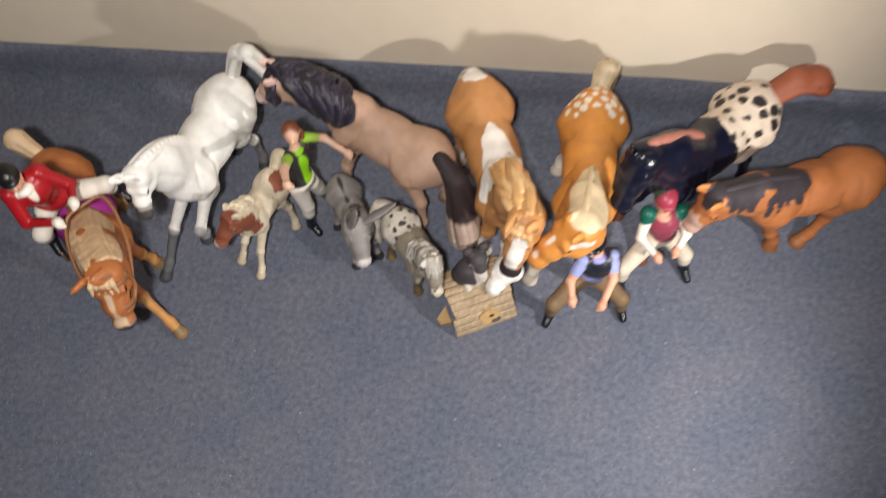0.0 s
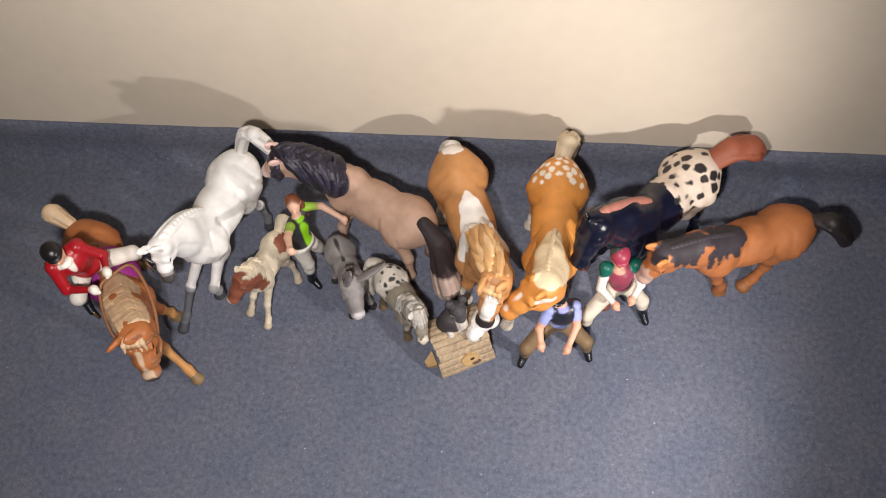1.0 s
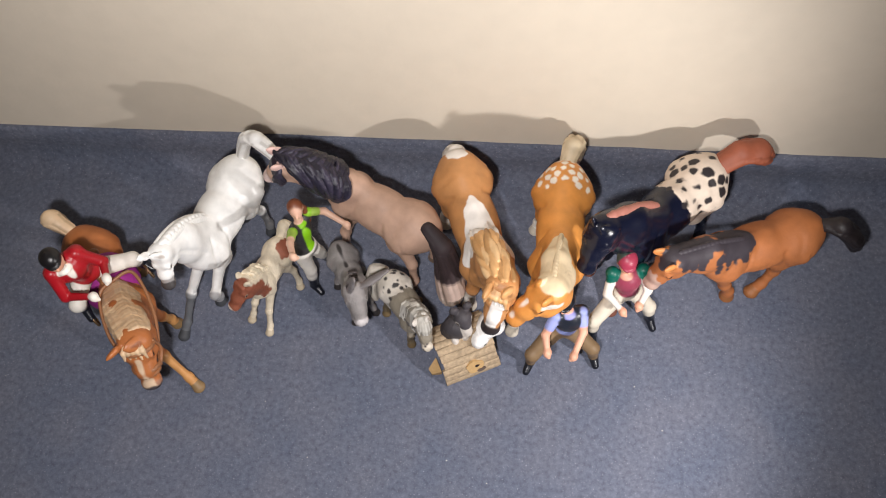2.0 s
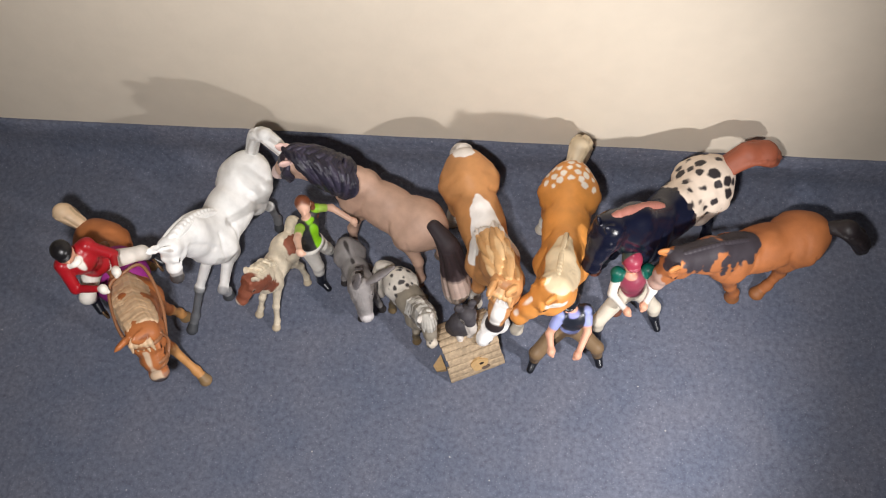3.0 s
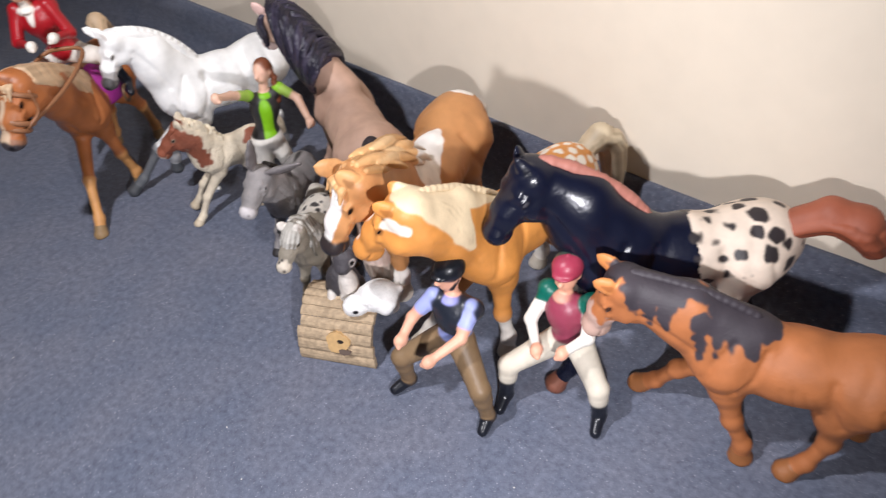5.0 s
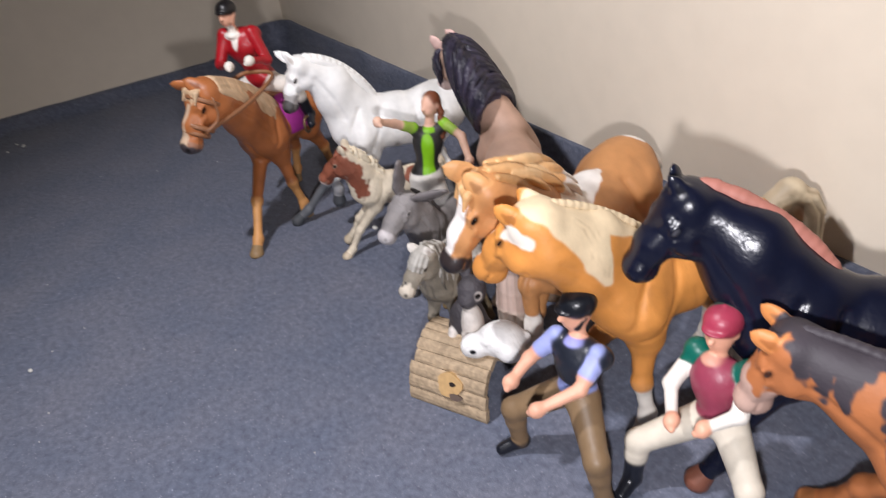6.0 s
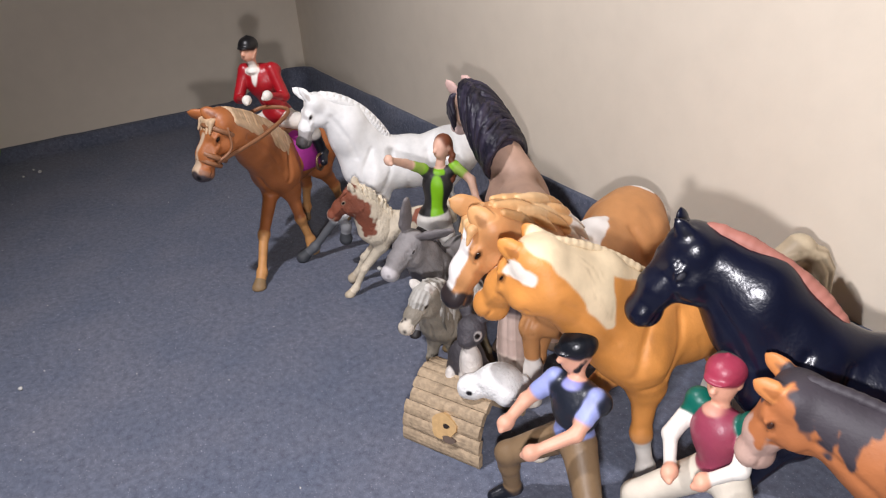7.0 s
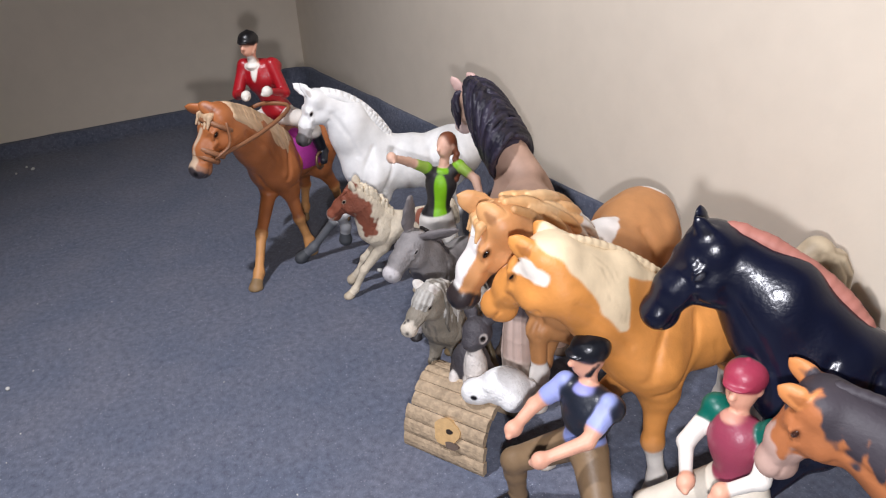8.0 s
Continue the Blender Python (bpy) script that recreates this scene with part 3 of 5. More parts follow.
    for sg, count, deep, drift, off, rad, mix in drape:
        tones = [C["mane"], C["mane"] * np.array((0.88, 0.88, 0.88, 1)), C.get("mane2", C["mane"])]
        for i in range(count):
            t = min(1, max(-0.05, (i + rng.random()) / count * 1.05 - 0.05))
            end = deep * (0.6 + 0.6 * rng.random())
            lean = drift + 0.16 * (rng.random() - 0.5)
            pts = []
            for k in range(6):
                h = k / 5
                tt = max(-0.05, min(1.05, t + lean * h * h + 0.05 * (rng.random() - 0.5) * h))
                u, m = along(tt, back, up1, up0), along(tt, (back + throat) / 2, (up1 + low1) / 2, (up0 + low0) / 2)
                ru, rm = (0.19 * L * (1 - tt) + 10 * s * tt) * neckw, (0.2 * L * (1 - tt) + 12.5 * s * tt) * neckw
                if k < 2:
                    a = (0.05, 0.75)[k]
                    pts.append(u + (nu * math.cos(a) + ns * sg * math.sin(a)) * (ru + off * (0.7 + 0.3 * rng.random())))
                else:
                    g = end * (k - 1.6) / 3.4
                    pts.append(u + (m - u) * g + ns * sg * (ru + (rm - ru) * min(1, g) + off * (1 - 0.25 * h) * (0.9 + 0.25 * rng.random())))
            r0 = rad * (0.7 + 0.6 * rng.random())
            pts[0] = pts[0] - nu * 1.6
            clay.chain(supple(pts, 2), [r0 * q for q in (0.8, 0.9, 1, 1, 1, 1, 1, 0.95, 0.85, 0.65, 0.4)], tones[rng.randrange(3)], mix)
    if heavy:
        tones = [C["mane"], C["mane"] * np.array((0.75, 0.75, 0.78, 1)), C.get("mane2", C["mane"])]

        def around(tt, a, sg, off):
            u, v = along(tt, back, up1, up0), along(tt, throat, low1, low0)
            up = unit(u - v)
            tall = np.linalg.norm(u - v) / 2 + (0.19 * L * (1 - tt) + 10 * s * tt) * neckw
            wide = (0.2 * L * w * (1 - tt) + 12 * s * tt) * neckw
            return (u + v) / 2 + up * (tall + off) * math.cos(a) + ns * sg * (wide + off) * math.sin(a)
        for sg, count in ((1, 130), (-1, 70)):
            for q in range(9):
                t = 0.7 * q / 8
                pts = [around(min(0.86, t + 0.3 * (1 - q / 8) * h), 0.1 + 2.25 * h, sg, 0.6) for h in (0, 0.33, 0.66, 1)]
                clay.chain(pts, [3.4, 3.8, 3.8, 2.4], C["mane"], 2.0)
            for q in range(count):
                t = -0.06 + 0.8 * (q + rng.random()) / count
                lean = 0.5 * (1 - max(0, t) / 0.74) ** 0.7 + 0.02 + 0.1 * (rng.random() - 0.5)
                end, rise, bend, phase = 1.9 + 0.9 * rng.random(), 3.2 + 3.0 * rng.random(), 0.035 * rng.random(), 6.3 * rng.random()
                pts = []
                for k in range(6):
                    h = k / 5
                    tt = min(0.9, t + lean * h + bend * math.sin(6 * h + phase))
                    pts.append(around(tt, -0.35 * rng.random() * (1 - h) + end * h, sg, rise * (0.55 + 0.6 * math.sin(2.6 * h + 0.4)) - (0.8 if k == 0 else 0)))
                r0 = 0.7 + 0.8 * rng.random()
                clay.chain(supple(pts, 2), [r0 * m for m in (0.8, 0.9, 1, 1.1, 1.15, 1.15, 1.1, 1, 0.85, 0.6, 0.3)], tones[rng.randrange(3)], 0.22)
            for q in range(26):
                j = [rng.random() - 0.5 for _ in range(4)]
                a0 = poll - hd * 0.02 * L + hu * 0.12 * L + hs * sg * 0.05 * L
                pts = [a0, poll + hd * (0.1 + 0.1 * j[0]) * L + hu * 0.08 * L + hs * sg * 0.29 * L, poll + hd * (0.32 + 0.2 * j[1]) * L - hu * (0.03 - 0.2 * j[2]) * L + hs * sg * 0.3 * L, poll + hd * (0.55 + 0.2 * j[3]) * L - hu * (0.12 - 0.2 * j[2]) * L + hs * sg * 0.235 * L]
                clay.chain(supple(pts, 2), [1.2, 1.5, 1.7, 1.7, 1.5, 1.0, 0.4], tones[rng.randrange(3)], 0.25)
    if crest:
        line = [along(k / 16, back, up1, up0) + nu * ((0.19 * L * (1 - k / 16) + 10 * s * k / 16) * neckw - crest * 0.4) for k in range(17)]
        line = [poll + hu * 0.1 * L - hd * 0.04 * L] + line
        line = [p + ns * C.get("crest_off", 0.0) for p in line]
        clay.chain(line, [crest * (1 + C.get("ragged", 0) * (rng.random() - 0.5) if 0 < k < 17 else 0.6) for k in range(18)], C["mane"], 1.2)
        for k in range(24 if C.get("braid") is not None else 0):
            c = along(k / 24, back, up1, up0) + nu * ((0.19 * L * (1 - k / 24) + 10 * s * k / 24) * neckw - 0.2)
            clay.egg(c + ns * (1.6 if k % 2 else 0.6) + nu * 0.5, V(2.6, 2.2, 2.4) * s, np.array((tang, ns, nu)), C["braid"], 0.7)
            for sg in (1, -1):
                clay.egg(c + ns * sg * 3.8 - nu * 1.6 - tang * (1.5 if sg > 0 else 0), V(1.7, 1.7, 2.7) * s, np.array((tang, ns, nu)), C["braid"], 0.7)
    if swept:
        tones = [C["mane"], C["mane"] * np.array((0.72, 0.68, 0.62, 1)), C.get("mane2", C["mane"])]
        count, length, rise = swept
        for i in range(count):
            t, a = 0.6 * (i // 5) / (count / 5) + 0.04 * rng.random() - 0.04, ((i % 5) - 2) / 2
            pts = []
            ln = length * (0.85 + 0.4 * rng.random())
            for k in range(6):
                h = k / 5
                c = along(min(1.0, t + 0.1 * h), back, up1, up0)
                wave = 1.5 * math.sin(4.0 * h + i * 1.9)
                pts.append(along(t, back, up1, up0) + nu * (7.2 * s + rise * math.sin(2.4 * h) * (1 - 0.45 * abs(a)) - 2.5 * abs(a) - 2 * h * abs(a) + 1.9 * math.sin(i * 2.3 + 1.5 * h)) - tang * (ln * h - 4) + ns * (a * (4.5 + 4 * h) + wave))
            clay.chain(supple(pts, 2), [q * s for q in (1.6, 2.0, 2.4, 2.6, 2.6, 2.5, 2.3, 2.0, 1.6, 1.1, 0.4)], tones[(i * 7) % 3], 0.18)
    # tail
    clay.layer = "tail"
    if tail:
        pts, radii = [np.array(p, float) for p in tail[0]], tail[1]
        ends = C["tail"]
        for i in range(len(pts) - 1):
            clay.cone(pts[i], pts[i + 1], radii[i] * 0.85, radii[i + 1] * 0.85, ends[min(i, len(ends) - 1)], 2.0)
        for q in range(15):
            a = q * 0.42 + 0.3 * rng.random()
            end = 0.85 + 0.25 * rng.random()
            off = [V(math.cos(a + 0.2 * i), math.sin(a + 0.2 * i), 0) * r * 0.78 for i, r in enumerate(radii)]
            strand = supple([p + o for p, o in zip(pts, off)], 2)
            tone = np.array((1, 1, 1, 1)) if q % 3 else np.array((0.7, 0.68, 0.66, 1))
            for i in range(len(strand) - 1):
                r0, r1 = radii[i // 2], radii[(i + 1) // 2]
                clay.cone(strand[i], strand[i + 1] - (UP * 3 * (end - 1) if i == len(strand) - 2 else 0), max(0.7, r0 * 0.26), max(0.6, r1 * 0.26), ends[min(i // 2, len(ends) - 1)] * tone, 0.35)
    base = V((hip[0] + chest[0]) / 2, (hip[1] + chest[1]) / 2, 0)
    # paint: nostrils, eyes, then the coat's own marks
    marks = cups + list(touches(dict(hip=hip, chest=chest, poll=poll, nose=nose, f=f, sd=sd, hd=hd, hs=hs, hu=hu, L=L, mid=mid, up0=up0, up1=up1)) if touches else ())
    for sg in (1, -1):
        dim = np.array((0.45, 0.4, 0.38, 1))
        eye = poll + hd * 0.335 * L + hu * 0.07 * L + hs * sg * 0.205 * L * w
        marks.append(oval(eye, (hd, hs, hu), (0.066 * L, 0.07 * L, 0.042 * L), C.get("lid", coat * np.array((0.62, 0.58, 0.55, 1)))))
        # mouth line: the groove's shade put into darker muzzle paint
        marks.append(stripe([nose + hs * sg * 0.06 * L - hu * 0.05 * L, nose - hd * 0.1 * L - hu * 0.055 * L + hs * sg * 0.125 * L * w, nose - hd * 0.22 * L - hu * 0.06 * L + hs * sg * 0.15 * L * w], [0.006 * L, 0.01 * L, 0.006 * L], C.get("muzzle", coat) * dim))
        marks.append(spot(nose - hd * 0.035 * L + hu * 0.085 * L + hs * sg * 0.085 * L, 0.042 * L, rgb(20, 16, 16, 0.4)))
        marks.append(oval(eye, (hd, hs, hu), (0.046 * L, 0.08 * L, 0.028 * L * C.get("squint", 1)), C["eye"]))
    return figure(name, clay, base, res, label, category, group, marks, 0.0, 0.1 * s)


EYE = rgb(14, 9, 8, 0.15)

# ---- the horses, ponies and foals ----
def pal_marks(j):
    cream = rgb(226, 196, 158)
    yield stripe([j["nose"] - j["hd"] * 2 + j["hu"] * 3, j["nose"] - j["hd"] * 8 + j["hu"] * 4], [4.5, 3.5], rgb(206, 178, 150), 1.0)
    yield spot(j["nose"] + j["hd"] * 1, 7.6, rgb(74, 66, 68, 0.4), None, 0.8)
    yield stripe([j["nose"] - j["hd"] * 8 + j["hu"] * 6, j["poll"] + j["hd"] * 14 + j["hu"] * 8], [1.8, 2.0], rgb(206, 178, 150), 0.6)


horse("toy_horse", "tan palomino toy horse with pale mane, saddled and bridled", "toy horse",
      dict(hip=(-270, 54, 66), chest=(-231, 13, 68), poll=(-195, -24, 119), nose=(-189.5, -45, 85.5), ear_l=(-195, -35, 126), ear_r=(-205, -41, 123), fl=(-224, 28, 0), fr=(-195, -22, 0), hl=(-263, 70, 0), hr=(-284, 44, 0)),
      0.9, dict(coat=rgb(172, 104, 58, 0.45), hoof=rgb(150, 122, 86), eye=EYE, mane=rgb(214, 182, 146), mane2=rgb(204, 168, 130), muzzle=rgb(150, 108, 84), leg=rgb(205, 148, 90), tail=[rgb(226, 196, 160)]),
      drape=[(1, 80, 1.0, 0.24, 0.5, 1.1, 0.8), (-1, 60, 0.5, 0.15, 0.5, 1.1, 0.8)], mane=(1, 2, 1, 0.0, 0, 1.0), tail=([(-284, 66, 78), (-295, 70, 86), (-301, 76, 68), (-303, 80, 40)], [5, 7, 7, 3]), touches=pal_marks, arch=4, ear=0.3, neckw=1.1, stout=1.06, headw=1.06, lock=0.7)


def white_marks(j):
    yield spot(j["nose"], 13, rgb(190, 185, 182), None, 2.0)
    yield spot(j["nose"] + j["hd"] * 1.0 + j["hu"] * 1, 9.0, rgb(74, 70, 70), None, 0.8)


horse("toy_horse", "white toy horse with grey muzzle, dark legs and raised tail", "toy horse",
      dict(hip=(-174, 116, 68), chest=(-188, 66, 67), poll=(-193, 35, 118), nose=(-194, 22, 89), ear_l=(-195, 26, 127), ear_r=(-202.5, 24, 126), fr=(-214, 17, 2), fl=(-183, 41, 22), fl_k=(-181, 36, 42), hl=(-162, 112, 0), hr=(-186, 124, 0)),
      0.95, dict(coat=rgb(244, 243, 240, 0.42), hoof=rgb(70, 72, 76), eye=EYE, mane=rgb(246, 245, 242), braid=rgb(246, 245, 242), fr=rgb(96, 98, 102), hl=rgb(120, 120, 122), hr=rgb(120, 120, 122), fl=rgb(150, 150, 152), tail=[rgb(244, 243, 240)]),
      crest=2.4, tail=([(-168, 133, 82), (-160, 134, 102), (-150, 130, 108), (-140, 126, 96), (-134, 124, 82)], [5, 5.5, 6, 5, 2.5]), touches=white_marks, arch=7, stout=1.08, lock=0.5, ear=0.26, earw=0.8, headw=0.95, legw=0.76)


def dun_marks(j):
    yield spot(j["nose"], 12, rgb(214, 190, 184), None, 2)


horse("toy_horse", "rosy dun toy horse with heavy black mane and tail", "toy horse",
      dict(hip=(-38, 88, 66), chest=(-84, 112, 69), poll=(-119, 104, 122), nose=(-140, 107, 95), ear_l=(-126, 93, 132), ear_r=(-133, 107, 131), fl=(-98, 94, 0), fr=(-88, 130, 0), hl=(-40, 68, 0), hr=(-24, 94, 0)),
      0.95, dict(coat=rgb(190, 156, 136, 0.6), hoof=rgb(120, 100, 84), eye=EYE, ear_in=rgb(222, 186, 176), mane=rgb(30, 27, 42, 0.5), mane2=rgb(54, 49, 66, 0.48), ear=rgb(222, 186, 176), muzzle=rgb(214, 190, 184), forelock=rgb(44, 36, 46, 0.35), tail=[rgb(48, 38, 42, 0.7), rgb(58, 45, 47, 0.7), rgb(196, 172, 160, 0.7), rgb(222, 204, 190, 0.7)]),
      mane=(1, 2, 1, 0.0, 0, 1.0), heavy=True, tail=([(-25, 79, 82), (-14, 69, 72), (-10, 62, 46), (-9, 59, 24), (-10, 58, 6)], [5, 8, 10.5, 11, 7]), touches=dun_marks, arch=8, stout=1.05, lock=2.0, earw=1.0, ear=0.36, earn=-0.3)


def pinto_a_marks(j):
    w = rgb(238, 232, 226)
    yield stripe([j["nose"] + j["hu"] * 5 - j["hd"] * 5, j["nose"] - j["hd"] * 16 + j["hu"] * 8 + j["hs"] * 1.6, j["poll"] + j["hd"] * 12 + j["hu"] * 9 + j["hs"] * 2.2], [3.6, 4.6, 4.8], w, 0.4)
    yield spot(j["nose"] + j["hd"] * 1.0, 11.2, rgb(48, 40, 40, 0.4), None, 0.8)
    yield stripe([j["up0"] + V(0, 0, 8), j["mid"] + V(0, 0, 20) + j["f"] * 2, j["mid"] + V(0, 0, 20) - j["f"] * 12], [17, 7.5, 1], w, 0.8, 5)
    for sg in (1, -1):
        yield stripe([j["up0"] + j["sd"] * sg * 6 + V(0, 0, 4), j["up0"] + j["sd"] * sg * 13 + j["f"] * 8 - V(0, 0, 4)], [11, 6], w, 1.0, 5)
    yield stripe([j["chest"] + j["sd"] * 14 + V(0, 0, 14), j["chest"] + j["sd"] * 16 - V(0, 0, 2)], [9, 5], w, 2.5, 6)
    yield stripe([(20.5, 45.5, 58), (21, 46.5, 46)], [7, 6.5], rgb(187, 132, 82), 0.3)
    yield stripe([j["hip"] - j["f"] * 16 + V(0, 0, 18), j["hip"] - j["f"] * 24 + V(0, 0, 8)], [8, 8], w, 1.5)


horse("toy_horse", "brown and white pinto toy horse with white blaze and golden mane", "toy horse",
      dict(hip=(-4, 123, 74), chest=(17, 64, 70), poll=(29, 24, 120), nose=(22, 6, 84), ear_l=(29, 14, 127), ear_r=(18, 11, 128), fl=(21, 46, 23), fl_k=(20.5, 45.5, 57), fr=(4, 58, 0), hl=(16, 120, 0), hr=(-20, 128, 0)),
      1.0, dict(coat=rgb(187, 132, 82, 0.5), hoof=rgb(206, 196, 182), eye=EYE, mane=rgb(216, 168, 114), mane2=rgb(230, 190, 140), leg=rgb(236, 230, 222), knee=rgb(187, 132, 82), ear=rgb(206, 152, 98), tail=[rgb(236, 230, 224)]),
      mane=(1, 2, 1, 0.0, 0, 1.0), swept=(40, 31, 5.0), tail=([(-6, 140, 76), (-10, 149, 72), (-15, 155, 60), (-19, 157, 38)], [6, 7, 6.5, 3.5]), touches=pinto_a_marks, arch=6, stout=0.99, lock=0.6, legw=0.95, earw=1.1, ear=0.34, earn=0.5)


def pinto_b_marks(j):
    w, cream = rgb(240, 230, 216), rgb(226, 204, 168)
    side = j["sd"]
    yield stripe([(60, 25, 122), (61, 40, 118), (63, 55, 110), (66, 68, 99)], [9, 13, 12, 6], cream, 0.4, 8, 2)
    yield stripe([(62, 22, 122), (66, 32, 117), (71, 38, 110), (74, 39, 100), (77, 42, 89)], [5.5, 10.5, 10, 6.5, 2.4], cream, 0.4, 8, 2)
    yield stripe([(64, 40, 116), (67, 52, 108), (69, 66, 100)], [7, 6.5, 2], cream, 0.4, 8, 2)
    # carved mane lines, only their shade, painted as thin darker streaks
    for q in (-4, -1.5, 1.5, 4):
        yield stripe([(64, 30 + q, 119), (70, 38 + q, 111), (74, 40 + q * 0.8, 101), (77, 42 + q * 0.2, 91)], [0.15, 0.25, 0.2, 0.1], rgb(206, 184, 150), 0.5, 5, q)
    yield stripe([j["nose"] + j["hu"] * 5 - j["hd"] * 8, j["poll"] + j["hd"] * 16 + j["hu"] * 8], [2.4, 1.8], w, 0.5)
    yield stripe([(54, 9, 113.5), (60, 12, 114), (64, 16, 112)], [2.6, 4.0, 3.0], w, 0.6, 4)
    rng = random.Random(5)
    taken = []
    for i in range(300):
        a, b = rng.uniform(-22, 4), rng.uniform(-1.2, 1.2)
        if any((a - q) ** 2 + ((b - r) * 18) ** 2 < 26 for q, r in taken):
            continue
        taken.append((a, b))
        k = math.sqrt(max(0.2, 1 - ((a + 2) / 27) ** 2))
        p = j["hip"] + j["f"] * a + side * math.sin(b) * 18.0 * k + UP * math.cos(b) * 20.5 * k
        yield spot(p, rng.uniform(2.0, 2.9), w, None, 0.7, 3, i)


horse("toy_horse", "orange-brown toy horse with cream mane, head turned, spotted rump", "toy horse",
      dict(hip=(70, 119, 71), chest=(66, 64, 70), poll=(59.5, 23.5, 118), nose=(35.5, 13.5, 85.5), ear_l=(53, 10.5, 124), ear_r=(50.5, 23, 125), fr=(38, 38, 0), fl=(80, 62, 0), hl=(86, 108, 0), hr=(54, 126, 0)),
      1.0, dict(squint=0.45, coat=rgb(212, 142, 70, 0.5), hoof=rgb(206, 196, 180), eye=EYE, mane=rgb(226, 206, 172), leg=rgb(236, 228, 216), knee=rgb(212, 142, 70), tail=[rgb(206, 188, 158)], forelock=rgb(214, 186, 140)),
      crest=1.6, tail=([(72, 139, 80), (75, 149, 86), (78, 157, 76), (79, 161, 40)], [6, 7.5, 8, 4]), touches=pinto_b_marks, arch=3.5, stout=0.97, lock=0, earw=0.9, jowl=1.15, headw=1.1)


def black_marks(j):
    white, dark = rgb(216, 199, 182, 0.6), rgb(46, 40, 42, 0.5)
    c = j["hip"]

    def blanket(p, col):
        d = (p - c) @ j["f"] + wobble(p, 8, 3.0, 3)
        col[(d < 29) & (d > -27) & (p[:, 2] > 46 + wobble(p, 10, 5, 1)) & (np.linalg.norm(p - c, axis=1) < 54)] = white
    yield blanket
    rng = random.Random(11)
    taken = []
    for i in range(400):
        a, b = rng.uniform(-24, 30), rng.uniform(-1.9, 1.9)
        if any((a - q) ** 2 + (b * 19 - w * 19) ** 2 < 60 for q, w in taken):
            continue
        taken.append((a, b))
        r = 20 if a > -14 else 15
        p = c + j["f"] * a + j["sd"] * math.sin(b) * r * 0.95 + UP * (math.cos(b) * r + (1 if a < -10 else 0))
        yield spot(p, rng.uniform(2.4, 3.8), dark, None, 1.1, 4, i, (1, 1, 1) if i % 3 else (0.75, 1, 1))
    yield stripe([(186, 143, 88), (194, 147, 92), (208, 150, 88), (215, 151, 74)], [7, 12, 13, 12], rgb(150, 82, 58, 0.6), 0.5)


horse("toy_horse", "glossy black toy horse with white spotted rump and pinkish-brown mane", "toy horse",
      dict(hip=(165, 131, 73), chest=(123, 88, 74), poll=(91.5, 67.5, 122.5), nose=(82.5, 48.8, 92), ear_l=(87, 60.5, 130.5), ear_r=(83, 67, 131), fl=(114, 58, 2), fr=(98, 92, 0), hl=(184, 122, 0), hr=(160, 152, 0)),
      1.02, dict(coat=rgb(17, 20, 37, 0.27), hoof=rgb(120, 74, 58), eye=rgb(70, 70, 76, 0.1), crest_off=-2.0, ragged=0.35, mane=rgb(172, 112, 98, 0.6), tail=[rgb(150, 82, 58, 0.6)], forelock=rgb(130, 92, 86)),
      crest=2.5, tail=([(178, 139, 84), (192, 146, 92), (204, 149, 90), (211, 151, 80)], [8, 9.5, 10.5, 7]), touches=black_marks, arch=4.5, lock=0, neckw=1.14, headw=1.25, jowl=1.2, earw=0.8)


def bay_marks(j):
    yield spot(j["nose"] + j["hu"] * 2, 16.5, rgb(186, 154, 140, 0.65), None, 3.0, 5)
    yield stripe([j["poll"] + j["hu"] * 7 - j["hd"] * 3, j["poll"] + j["hu"] * 9 + j["hd"] * 6], [5.5, 4.0], rgb(58, 52, 58, 0.6), 1.5, 4, 6)
    black = rgb(58, 52, 58, 0.6)
    p, a, b = j["poll"], j["up1"], j["up0"]
    yield stripe([p - j["hd"] * 2, p * 0.6 + a * 0.4 + UP * 5, a + UP * 4], [6.5, 9, 7.5], black, 1.8, 4.5, 1)
    yield stripe([a * 0.55 + b * 0.45 + UP * 6, b + UP * 5], [10, 10], black, 1.8, 4.5, 2)
    for sg in (1, -1):
        for i, t in enumerate((0.06, 0.18, 0.31, 0.6, 0.72, 0.84, 0.98)):
            c = p * (1 - t) + b * t + j["sd"] * sg * 9
            yield stripe([c + UP * 4, c + j["sd"] * sg * 3 - UP * (9 + 6 * (i % 2)) - j["f"] * 2], [4.4, 1.5], black, 1.2, 4.0, i)


horse("toy_pony", "bay toy pony with shaggy black mane, striding", "toy pony",
      dict(hip=(234, 101, 57), chest=(184, 81, 60), poll=(142, 62, 92), nose=(131, 56, 59), ear_l=(133.5, 50, 95.5), ear_r=(127, 63, 96), fr=(146, 84, 0), fl=(204, 76, 0), hl=(222, 80, 0), hr=(240, 120, 0)),
      0.92, dict(coat=rgb(170, 104, 60, 0.6), hoof=rgb(150, 96, 56), eye=rgb(60, 36, 26, 0.3), mane=rgb(58, 52, 58, 0.6), ear=rgb(204, 132, 74), muzzle=rgb(196, 164, 148), tail=[rgb(40, 34, 36)]),
      crest=1.8, tail=([(252, 104, 68), (262, 101, 72), (274, 97, 62), (278, 96, 50)], [5, 8, 7, 3]), touches=bay_marks, arch=4, stout=1.08, legw=1.0, headw=1.22, neckw=1.05)


